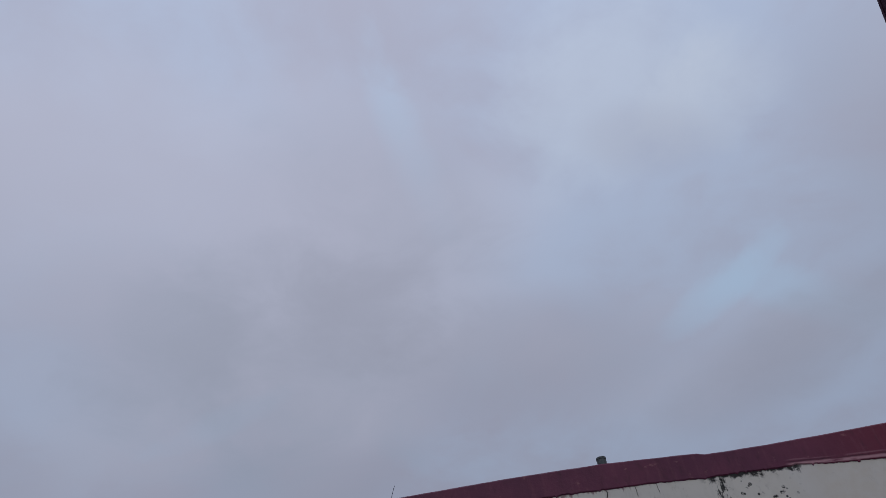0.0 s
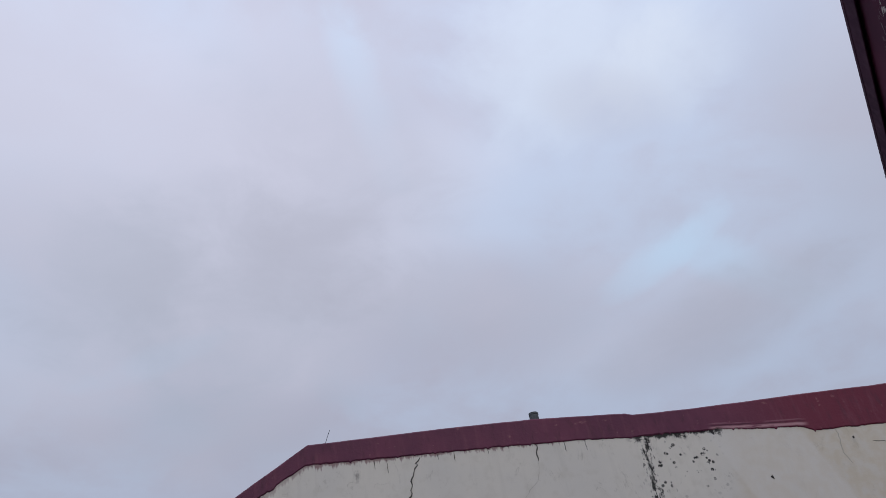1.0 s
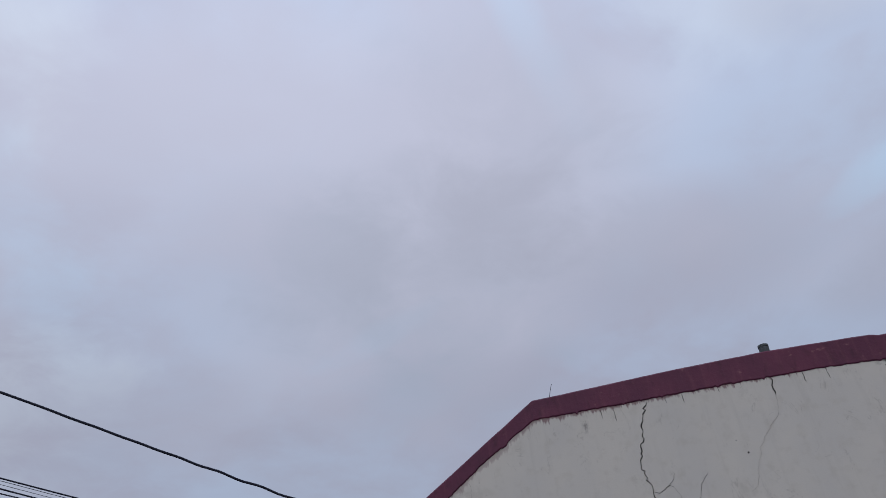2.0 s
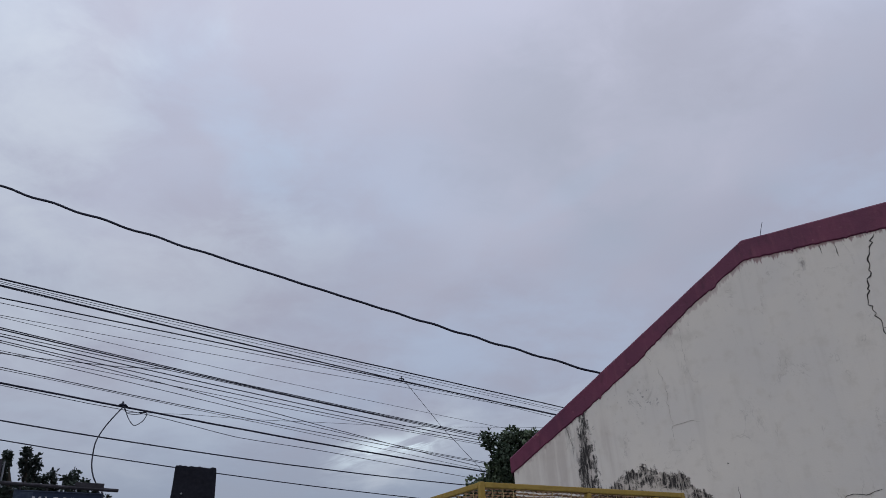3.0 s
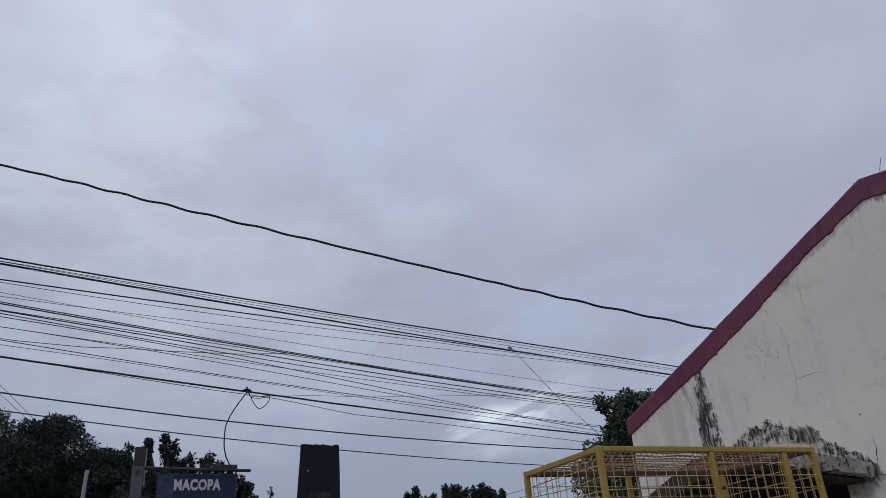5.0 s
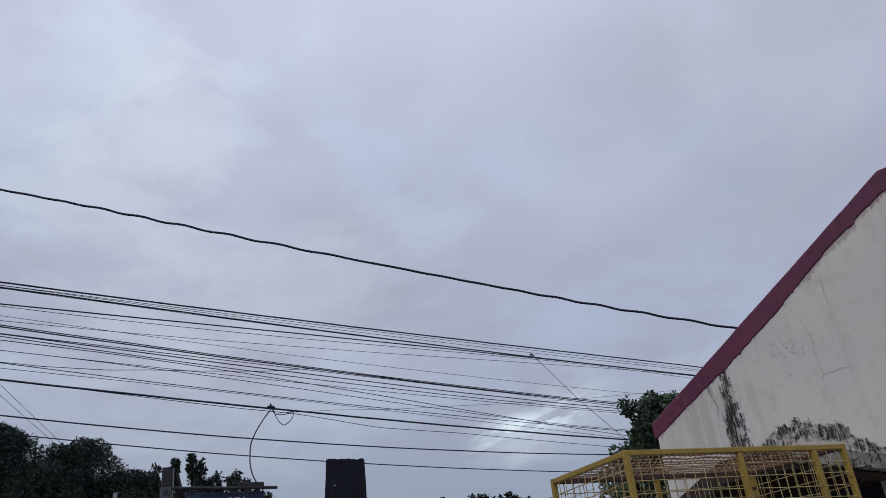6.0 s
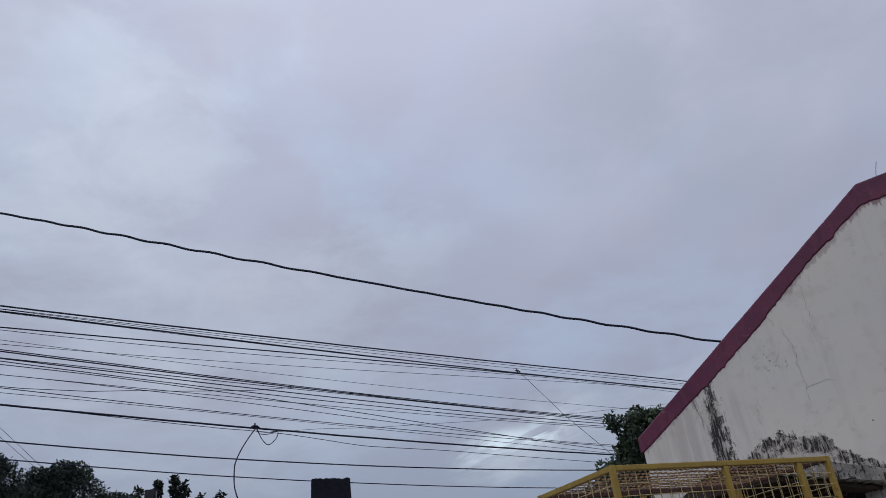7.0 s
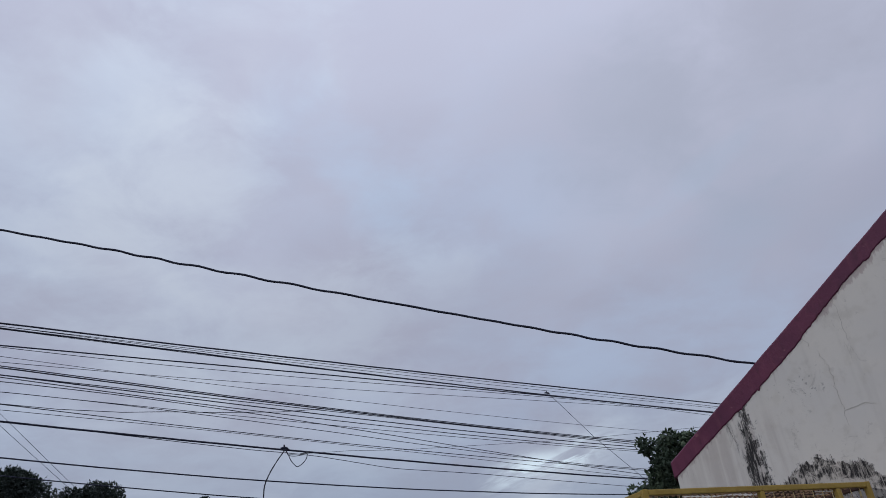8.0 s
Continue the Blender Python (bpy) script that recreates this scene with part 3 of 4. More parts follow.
# vent stub and a bent twig of wire on the parapet
bm = bmesh.new()
tube([(2.600, 0.060, 5.20), (2.606, 0.060, 5.395), (2.607, 0.060, 5.400)], [0.054, 0.054, 0.050], 16, bm)
tube([(2.606, 0.060, 5.400), (2.607, 0.060, 5.424)], 0.057, 16, bm)
part("vent_pipe", bm, PIPE, building, "short grey cement vent stub")
part("wire_stub", tube([(0.20, 0.1, 5.30), (0.215, 0.1, 5.36), (0.235, 0.1, 5.42), (0.262, 0.1, 5.49)], 0.003, 5), CABLE, building)

# canopy over the doorway, and the sagging sheet beside it


def slab(outline, z0, z1, bm=None):
    """A plan outline in x and y, run from z0 to z1."""
    bm = bm or bmesh.new()
    lo, hi = [bm.verts.new((x, y, z0)) for x, y in outline], [bm.verts.new((x, y, z1)) for x, y in outline]
    bm.faces.new(lo[::-1])
    bm.faces.new(hi)
    for k in range(len(lo)):
        m = (k + 1) % len(lo)
        bm.faces.new((lo[k], lo[m], hi[m], hi[k]))
    return bm


bm = slab([(-2.70, 0.02), (-1.62, -1.70), (-1.06, -1.82), (-0.62, 0.02)], 2.478, 2.60)
bmesh.ops.triangulate(bm, faces=bm.faces[:])
for cuts in range(4):
    bmesh.ops.subdivide_edges(bm, edges=[e for e in bm.edges if e.calc_length() > 0.10], cuts=1)
    bmesh.ops.triangulate(bm, faces=bm.faces[:])
for v in bm.verts:
    v.co.x += 0.020 * noise.noise(v.co * 7.0) + 0.012 * noise.noise(v.co * 19.0)
    v.co.z += 0.022 * noise.noise(v.co * 6.0 + Vector((4, 0, 0))) + 0.010 * noise.noise(v.co * 21.0)
canopy = part("door_canopy", bm, SLAB, building, "crumbling pale concrete canopy over the doorway")
bm = slab([(-2.76, -0.01), (-1.66, -1.76), (-1.11, -1.86), (-0.72, -0.01)], 2.435, 2.462)
slab([(-2.76, -0.01), (-1.66, -1.76), (-1.11, -1.86), (-1.12, -1.84), (-1.645, -1.74), (-2.74, -0.01)], 2.462, 2.60, bm)
part("canopy_soffit", bm, BROWN, canopy, "brown stained boards under the canopy")
for k in range(7):
    y = -0.2 - 0.24 * k
    x0, x1 = -2.72 + 0.63 * (-y) + 0.03, -0.90 - 0.12 * (-y)
    part("batten", box((x1 - x0, 0.045, 0.035), ((x0 + x1) / 2, y, 2.417), 0.003), BROWN, canopy)
# flat sheet added in the opening; its colour stands for the unlit inside
part("doorway_dark", box((1.14, 0.04, 2.46), (-1.46, 0.17, 1.23)), SHADEDARK, building, "dark sheet standing for the unlit depth of the doorway")

# ---- the house whose eave hangs over the camera ----
EAVE_TURN = 23.23
house = thing("house", pose(0.981, 0.077, 0, 0, 0, EAVE_TURN), "house with a peeling maroon fascia under its eave", "house")
part("fascia_board", box((12.0, 0.018, 0.188), (1.8, -0.019, 2.629), 0.002), PEEL, house, "maroon fascia board with peeling paint")
bm = box((12.0, 1.25, 0.012), (1.8, -0.615, 2.737), 0.003)
box((12.0, 0.003, 0.042), (1.8, 0.004, 2.721), 0.001, Matrix.Rotation(radians(-15), 4, "X"), bm)
part("roof_edge", bm, EDGE, house, "maroon metal roof edge turned down over the fascia")
# underside of the eave, coloured as dark as its shade
part("soffit", box((12.0, 1.10, 0.02), (1.8, -0.585, 2.548)), SHADEDARK, house, "soffit with its deep shade put into the colour")
part("wall", box((12.0, 0.18, 2.72), (1.8, -1.22, 1.36)), PLAIN, house)

# ---- yellow mesh cage ----
CAGE_TOP, CAGE_L, CAGE_W = 2.242, 1.246, 0.632
cage = thing("cage", pose(0.318, 3.594, 0, 0, 0, 27.4), "yellow steel cage with welded wire mesh sides", "cage")
T = 0.025


def cage_bar(a, b, size=T, material=YELLOW, name="rail"):
    a, b = Vector(a), Vector(b)
    d = b - a
    turn = d.to_track_quat("X", "Z").to_matrix().to_4x4()
    return part(name, box((d.length, size, size), (a + b) / 2, 0.004, turn), material, cage)


for x, y in ((0, 0), (CAGE_L, 0), (0, CAGE_W), (CAGE_L, CAGE_W)):
    cage_bar((x, y, 0.0), (x, y, CAGE_TOP + T / 2 + 0.002), name="post")
for x, y in ((0.613, 0), (1.055, 0), (0.613, CAGE_W)):
    cage_bar((x, y, 0.0), (x, y, CAGE_TOP - T / 2 - 0.001), name="post")
for z in (CAGE_TOP, 0.12, 1.15):
    h = T / 2 + 0.001
    cage_bar((h, 0, z), (CAGE_L - h, 0, z))
    cage_bar((0, h, z), (0, CAGE_W - h, z))
    cage_bar((CAGE_L, h, z), (CAGE_L, CAGE_W - h, z), material=RUSTBAR if z == CAGE_TOP else YELLOW)
    cage_bar((h, CAGE_W, z), (CAGE_L - h, CAGE_W, z), material=RUSTBAR if z == CAGE_TOP else YELLOW)


def mesh_panel(origin, across, n_u, n_v, pitch, off):
    """Welded square mesh: upright wires and level wires that lie against them, each a little bent."""
    bm = bmesh.new()
    across = Vector(across)
    side = Vector((across.y, -across.x, 0)) * off
    o = Vector(origin)
    for i in range(1, n_u):
        bend = rnd.uniform(-0.006, 0.006)
        tube([o + across * (pitch * i + bend * math.sin(k * 0.9)) + Vector((0, 0, -k * 0.21)) for k in range(1 + int(n_v * pitch / 0.21))], 0.0024, 4, bm, False)
    for j in range(1, n_v):
        sag = rnd.uniform(-0.006, 0.006)
        tube([o + side + across * (pitch * n_u * k / 6) + Vector((0, 0, -pitch * j + sag * math.sin(k + j))) for k in range(7)], 0.0024, 4, bm, False)
    return part("mesh_panel", bm, YELLOWWIRE, cage, "thin square wire mesh")


ROWS = 38
mesh_panel((0, -0.004, CAGE_TOP - 0.01), (1, 0, 0), 22, ROWS, 0.0566, 0.004)
mesh_panel((-0.004, 0, CAGE_TOP - 0.01), (0, 1, 0), 11, ROWS, 0.0574, 0.004)
mesh_panel((0, CAGE_W + 0.004, CAGE_TOP - 0.01), (1, 0, 0), 22, ROWS, 0.0566, 0.004)
mesh_panel((CAGE_L + 0.004, 0, CAGE_TOP - 0.01), (0, 1, 0), 11, ROWS, 0.0574, 0.004)

# top: expanded metal, diamonds of twisted flat strands
bm = bmesh.new()
dx, dy = 0.060, 0.058
nx, ny = int(CAGE_L / dx), int(CAGE_W / dy)
for j in range(ny):
    for s in (0, 1):
        prev = None
        for i in range(2 * nx + 1):
            x = i * dx / 2
            y = (j + 0.5) * dy + (dy * 0.5 if (i % 2) == s else 0.0) - dy * 0.25
            c = Vector((x, y, CAGE_TOP + 0.006 + 0.005 * noise.noise(Vector((x * 8, y * 8, 2))) - 0.012 * math.sin(math.pi * y / CAGE_W)))
            ring = [bm.verts.new(c + Vector(o)) for o in ((0, -0.0062, -0.0028), (0, 0.0062, 0.0014), (0, 0.0028, 0.0034))]
            if prev:
                for k in range(3):
                    bm.faces.new((prev[k], prev[(k + 1) % 3], ring[(k + 1) % 3], ring[k]))
            prev = ring
part("top_mesh", bm, RUSTMESH, cage, "rusted expanded metal sheet")
part("bolt", tube([(0.628, -0.019, 2.06), (0.628, -0.03, 2.06)], 0.008, 8), RUSTBAR, cage)
# the whole frame is racked about five degrees out of square
RACK = Matrix.Identity(4)
RACK[0][1] = -0.0857
for piece in cage.children:
    piece.data.transform(RACK)

# ---- street sign ----
SIGN_AT = Vector((-2.517, 4.845, 0.0))
sign_turn = math.degrees(math.atan2(0.311, 0.540))
street_sign = thing("street_sign", pose(*SIGN_AT, 0, 0, sign_turn), "blue street name signs hung from a grey steel post", "sign")
bm = box((0.066, 0.066, 2.62), (0, 0, 1.31), 0.004)
post = part("post", bm, GREYSTEEL, street_sign, "grey painted square steel post")
part("post_cap", box((0.060, 0.060, 0.125), (0.0, 0.0, 2.683), 0.005), DARKSTEEL, street_sign, "dark rusted post head")
part("clamp", tube([(0.0, -0.034, 2.585), (0.0, -0.044, 2.585)], 0.014, 10), DARKSTEEL, street_sign)
part("side_rod", tube([(0.042, 0.0, 2.50), (0.041, 0.0, 2.74)], 0.006, 6), LAMPGREY, street_sign)
bar = part("sign_arm", tube([(0.02, 0, 2.615), (0.36, 0, 2.606), (0.72, 0, 2.600)], 0.011, 8), DARKSTEEL, street_sign, "dark steel arm")
part("sign_arm", box((0.17, 0.016, 0.034), (0.545, 0, 2.622), 0.003), DARKSTEEL, street_sign)
for x in (0.15, 0.30, 0.46, 0.62):
    part("hanger", tube([(x, 0, 2.604), (x + 0.004, 0, 2.575)], 0.005, 6), DARKSTEEL, street_sign)
plate = part("sign_plate", box((0.505, 0.020, 0.168), (0.375, 0, 2.492), 0.006), BLUE, street_sign, "blue enamel street name plate")
bm = bmesh.new()
for s, at in (((0.505, 0.008, 0.006), (0.375, -0.0115, 2.411)), ((0.505, 0.008, 0.006), (0.375, -0.0115, 2.573)), ((0.006, 0.008, 0.168), (0.125, -0.0115, 2.492)), ((0.006, 0.008, 0.168), (0.625, -0.0115, 2.492))):
    box(s, at, bm=bm)
part("rim", bm, BLUEWORN, plate)
part("faded_panel", box((0.098, 0.003, 0.150), (0.178, -0.0118, 2.492)), BLUEWORN, plate, "sun-bleached blank end of the plate")


def words(text, size, at, turn_z, parent, squeeze=1.0, bold=0.004):
    cu = bpy.data.curves.new("lettering", "FONT")
    cu.body, cu.size, cu.align_x, cu.align_y = text, size, "CENTER", "CENTER"
    cu.extrude, cu.offset, cu.space_character = 0.0012, bold, 1.10
    tmp = bpy.data.objects.new("lettering", cu)
    scene.collection.objects.link(tmp)
    me = bpy.data.meshes.new_from_object(tmp.evaluated_get(bpy.context.evaluated_depsgraph_get()))
    bpy.data.objects.remove(tmp)
    me.transform(pose(*at, 0, 0, turn_z) @ pose(0, 0, 0, 90, 0, 0) @ Matrix.Diagonal((squeeze, 1, 1, 1)))
    me.materials.append(SIGNWHITE)
    ob = new("lettering", me)
    ob.parent = parent
    return tagged(ob, "white capital letters")


words("MACOPA", 0.091, (0.374, -0.0125, 2.502), 0, plate, 0.735, 0.0044)

# the second plate, nearly edge-on, hung from an arm that comes towards the yard
ARM = math.degrees(math.atan2(-0.65, 0.217)) - sign_turn
arm_m = pose(0, 0, 0, 0, 0, ARM)


def along(bm):
    bmesh.ops.transform(bm, matrix=arm_m, verts=bm.verts)
    return bm


part("sign_arm", along(tube([(0.02, 0, 2.385), (0.62, 0, 2.392)], 0.011, 8)), DARKSTEEL, street_sign, "dark steel arm")
part("sign_arm", along(box((0.40, 0.014, 0.022), (0.28, 0, 2.366), 0.003)), DARKSTEEL, street_sign)
plate2 = part("sign_plate", along(box((0.47, 0.020, 0.168), (0.315, 0, 2.262), 0.006)), BLUE, street_sign, "blue enamel street name plate")
bm = bmesh.new()
x = 0.16
for w in (0.05, 0.045, 0.052, 0.04, 0.05):
    box((w * 0.55, 0.002, 0.085), (x, -0.0118, 2.262), bm=bm)
    box((w * 0.55, 0.002, 0.085), (x, 0.0118, 2.262), bm=bm)
    x += w + 0.012
part("lettering", along(bm), SIGNWHITE, plate2, "unreadable white bars")

# ---- black gate pillar ----
PIL_TURN = math.degrees(math.atan2(0.080, 0.276))
pillar = thing("gate_pillar", pose(-1.492, 5.226, 0, 0, 1.6, PIL_TURN), "soot-black square concrete gate pillar with a rough broken top", "pillar")
bm = box((0.292, 0.28, 2.745), (0, 0.14, 1.3725), 0.008)
bmesh.ops.subdivide_edges(bm, edges=[e for e in bm.edges if e.calc_length() > 0.2], cuts=26, use_grid_fill=True)
for v in bm.verts:
    k = 0.006 if v.co.z > 2.70 else 0.002
    v.co.x += k * noise.noise(v.co * 16.0)
    v.co.y += k * noise.noise(v.co * 16.0 + Vector((7, 0, 0)))
    v.co.x *= 0.90 + 0.20 * min(max((2.745 - v.co.z) / 0.8, 0.0), 1.0)
    if v.co.z > 2.70:
        v.co.z -= 0.003 + 0.034 * v.co.x
        v.co.z += 0.011 * noise.noise(v.co * 40.0 + Vector((0, 3, 0)))
part("shaft", bm, BLACKPOST, pillar)
# the spalled patch lower down: a recess with bare plaster cheeks
for w, h, x, z in ((0.066, 0.150, -0.055, 2.265), (0.026, 0.100, 0.082, 2.285), (0.140, 0.035, 0.012, 2.405), (0.050, 0.150, 0.012, 2.22)):
    bm = box((w, 0.010, h), (x, 0.0025, z))
    bmesh.ops.subdivide_edges(bm, edges=[e for e in bm.edges if e.calc_length() > 0.02], cuts=7, use_grid_fill=True)
    for v in bm.verts:
        v.co += Vector((noise.noise(v.co * 60.0) * 0.010, noise.noise(v.co * 50.0 + Vector((5, 0, 0))) * 0.003, noise.noise(v.co * 55.0 + Vector((0, 7, 0))) * 0.013))
    part("plaster_patch", bm, PALEPLASTER if x != 0.012 or z > 2.3 else BLACKPOST, pillar, "bare grey plaster patch" if x != 0.012 else "crumbled dark patch")
part("fixing", tube([(-0.075, -0.004, 2.565), (-0.075, -0.012, 2.565)], 0.006, 8), LAMPGREY, pillar)

# ---- overhead cables along the street ----
LINE_O, LINE_D = Vector((-7.717, 9.017, 0)), Vector((0.7597, 0.6502, 0))
S0, S1 = -24.0, 34.0


def on_line(s, z, off=0.0):
    return LINE_O + LINE_D * s + Vector((-LINE_D.y, LINE_D.x, 0)) * off + Vector((0, 0, z))


# heights at s = 0.5, 4.5, 8.5 and 13 m along the street; thickness in mm
CABLES = [
    (6.775, 6.749, 6.752, 6.775, 25), (6.743, 6.722, 6.719, 6.722, 9), (6.752, 6.691, 6.671, 6.683, 8), (6.733, 6.655, 6.603, 6.587, 24),
    (6.679, 6.601, 6.562, 6.560, 7), (6.456, 6.504, 6.542, 6.556, 20), (6.431, 6.429, 6.507, 6.533, 9), (6.224, 6.279, 6.403, 6.544, 8),
    (6.257, 6.098, 6.004, 5.964, 7), (6.126, 5.936, 5.800, 5.716, 15), (6.110, 5.924, 5.789, 5.691, 19), (6.025, 5.900, 5.785, 5.640, 12),
    (5.983, 5.799, 5.655, 5.580, 16), (5.956, 5.734, 5.591, 5.533, 13), (5.915, 5.674, 5.322, 4.978, 12), (5.775, 5.652, 5.559, 5.523, 9),
    (5.744, 5.532, 5.263, 5.124, 10), (5.570, 5.353, 5.202, 5.089, 12), (5.507, 5.342, 5.147, 4.920, 8), (5.347, 5.161, 5.021, 4.929, 29),
    (4.825, 4.621, 4.555, 4.608, 20), (4.597, 4.349, 4.238, 4.223, 16),
]
for n, (*heights, mm) in enumerate(CABLES):
    cubic = np.polyfit((0.5, 4.5, 8.5, 13.0), heights, 3)
    slope = np.polyder(cubic)
    pts = []
    for k in range(96):
        s = S0 + (S1 - S0) * k / 95
        c = min(max(s, 0.0), 14.0)
        z = float(np.polyval(cubic, c)) + float(np.polyval(slope, c)) * (s - c) * 0.6
        z += 0.004 * noise.noise(Vector((s * 0.7, n * 5.0, 0))) + (0.002 * math.sin(s * 4.0 + n) if mm > 20 else 0.0)
        pts.append(on_line(s, z, 0.03 * (n % 4)))
    tagged(obj("overhead_cable", tube(pts, mm / 1800, 5), CABLE if mm > 13 else PALECABLE), "thick black overhead cable strung along the street" if mm > 12 else "thin grey overhead wire strung along the street", "cable", "street cables")

# slack wires that cross the bundle
for pts, mm in (([(-6.0, 5.72), (0.22, 5.589), (0.94, 5.566), (1.82, 5.585), (2.41, 5.638), (3.21, 5.686), (4.26, 5.772), (5.12, 5.896)], 11),
                ([(4.42, 5.07), (5.48, 5.185), (6.56, 5.256), (8.0, 5.405), (9.79, 5.58), (11.05, 5.73), (14.2, 6.142), (17.0, 6.55)], 7)):
    tagged(obj("cross_wire", tube([on_line(s, z, 0.02) for s, z in pts], mm / 2000, 5), PALECABLE), "slack wire crossing the overhead cables", "cable", "cross wires")
tagged(obj("cross_wire", tube([on_line(s, z, -0.05) for s, z in ((9.98, 6.57), (10.24, 6.362), (11.03, 5.70), (12.0, 5.023), (14.0, 3.50), (18.6, -0.02))], 0.005, 5), PALECABLE), "thin stay wire running down from the cables", "cable", "cross wires")


def splice(s, z, r):
    """A taped joint on a cable."""
    bm = bmesh.new()
    tube([on_line(s - 0.07, z, -0.02), on_line(s - 0.03, z + 0.01, -0.02), on_line(s + 0.03, z + 0.01, -0.02), on_line(s + 0.07, z - 0.01, -0.02)], [r * 0.6, r * 1.3, r * 1.2, r * 0.5], 7, bm)
    tube([on_line(s - 0.01, z + 0.06, -0.02), on_line(s, z - 0.04, -0.02)], r * 0.8, 6, bm)
    return tagged(obj("cable_clamp", bm, CABLE), "black clamp on an overhead cable", "clamp", "cable clamps")


splice(4.343, 5.155, 0.017)
splice(9.98, 6.582, 0.013)


def smooth(points, n=6):
    """A flowing line through the points."""
    ps = [Vector(points[0])] + [Vector(p) for p in points] + [Vector(points[-1])]
    res = []
    for p0, p1, p2, p3 in zip(ps, ps[1:], ps[2:], ps[3:]):
        for k in range(n):
            t = k / n
            res.append(0.5 * (2 * p1 + (p2 - p0) * t + (2 * p0 - 5 * p1 + 4 * p2 - p3) * t * t + (3 * p1 - p0 - 3 * p2 + p3) * t ** 3))
    return res + [ps[-1]]


# a cable that hangs less evenly
for pts, mm in (([(1.89, 5.259), (2.8, 5.198), (3.81, 5.138), (4.35, 5.118), (4.92, 5.086), (5.52, 5.025), (6.16, 4.955), (6.6, 4.93), (8.04, 4.905), (9.38, 4.853), (11.19, 4.79)], 11),):
    (sa, za), (sb, zb), (sc, zc), (sd, zd) = pts[0], pts[1], pts[-2], pts[-1]
    ka, kd = (zb - za) / (sb - sa), (zd - zc) / (sd - sc)
    pts = [(sa - 2.0, za - 2.0 * ka), *pts, (sd + 1.4, zd + 1.4 * kd)]
    line = [on_line(S0, pts[0][1] + (pts[0][0] - S0) * 0.03, 0.08), *smooth([on_line(s, z, 0.08) for s, z in pts], 5), on_line(S1, pts[-1][1] - 0.3, 0.08)]
    tagged(obj("overhead_cable", tube(line, mm / 2000, 5), CABLE), "slack black overhead cable strung along the street", "cable", "street cables")

loop = [(4.35, 5.14), (4.22, 4.96), (4.097, 4.758), (4.02, 4.58), (4.00, 4.437), (4.005, 4.222), (4.05, 4.06), (4.118, 3.933), (4.26, 3.60)]
tagged(obj("hanging_wire", tube(smooth([on_line(s, z, -0.03) for s, z in loop]), 0.010, 6), PALECABLE), "wire end curving down from the clamp", "cable", "hanging wires")
bm = bmesh.new()
tube(smooth([on_line(s, z, -0.03) for s, z in ((4.36, 5.14), (4.433, 4.984), (4.50, 4.90), (4.564, 4.873), (4.669, 4.952), (4.72, 5.05), (4.705, 5.096), (4.60, 5.08))]), 0.007, 5, bm)
tube(smooth([on_line(s, z, -0.03) for s, z in ((4.35, 5.14), (4.40, 5.05), (4.52, 5.04), (4.66, 5.07))]), 0.006, 5, bm)
tagged(obj("hanging_wire", bm, PALECABLE), "small slack loop of wire under the clamp", "cable", "hanging wires")
tagged(obj("hanging_wire", tube(smooth([(-2.075, 5.085, 2.415), (-2.055, 5.00, 2.40), (-2.084, 4.924, 2.355), (-2.099, 4.924, 2.311), (-2.10, 4.929, 2.275), (-2.083, 4.94, 2.248), (-2.052, 4.954, 2.235)]), 0.0022, 6), DULLWIRE), "pale curl of wire under the sign", "cable", "hanging wires")

# wavy service drop from the street to the parapet
a, b = Vector((-4.38, 6.50, 6.0)), Vector((2.10, 8.04, 4.16))
pts = []
for k in range(150):
    t = -0.55 + 1.562 * k / 149
    p = a.lerp(b, t)
    p.z += 0.033 * min(4 * (t - 0.5) ** 2 - 1, 0.0) - 0.016 * min(1.0, 5 * (1 - t)) + 0.0060 * math.sin(t * 88 + 2 * math.sin(t * 9)) * (1 - 0.3 * t)
    p += Vector((0.25, -0.97, 0)) * 0.007 * math.cos(t * 88)
    pts.append(p)
bm = tube(pts, 0.0120, 6)
tagged(obj("service_drop_cable", bm, CABLE), "thick wavy black service cable running down to the parapet", "cable")
# two stay wires at the far left
for p0, p1 in ((Vector((-18.634, 23.512, 10.837)), Vector((-16.766, 24.878, 8.679))), (Vector((-18.592, 23.545, 10.457)), Vector((-16.879, 24.801, 8.619)))):
    d = p1 - p0
    foot = p0 + d * (-p0.z / d.z)
    tagged(obj("stay_wire", tube([p0 - d * 0.6, p0, p1, foot], 0.008, 5), PALECABLE), "thin grey stay wire slanting down past the trees", "cable", "stay wires")

# ---- poles beyond the ends of the run ----


def utility_pole(s, h):
    base = on_line(s, 0, 0.1)
    pole = thing("utility_pole", pose(base.x, base.y, 0, 0, 0, 40.8), "round grey concrete utility pole carrying the street cables", "utility pole", "utility poles")
    part("shaft", tube([(0, 0.12, 0), (0, 0.12, h * 0.5), (0, 0.12, h)], [0.15, 0.125, 0.10], 12), CONCRETE, pole)
    for z in (6.7, 5.6, 4.7):
        part("crossarm", box((0.08, 0.9, 0.09), (0, 0.0, z), 0.006), DARKSTEEL, pole)
    return pole


utility_pole(S0, 8.2)
utility_pole(S1, 8.2)
dp = a.lerp(b, -0.55)
pole = thing("utility_pole", pose(dp.x, dp.y, 0), "round grey concrete utility pole carrying the service cable", "utility pole", "utility poles")
part("shaft", tube([(0, 0, 0), (0, 0, 4), (0, 0, 7.4)], [0.13, 0.115, 0.10], 12), CONCRETE, pole)

# ---- trees ----


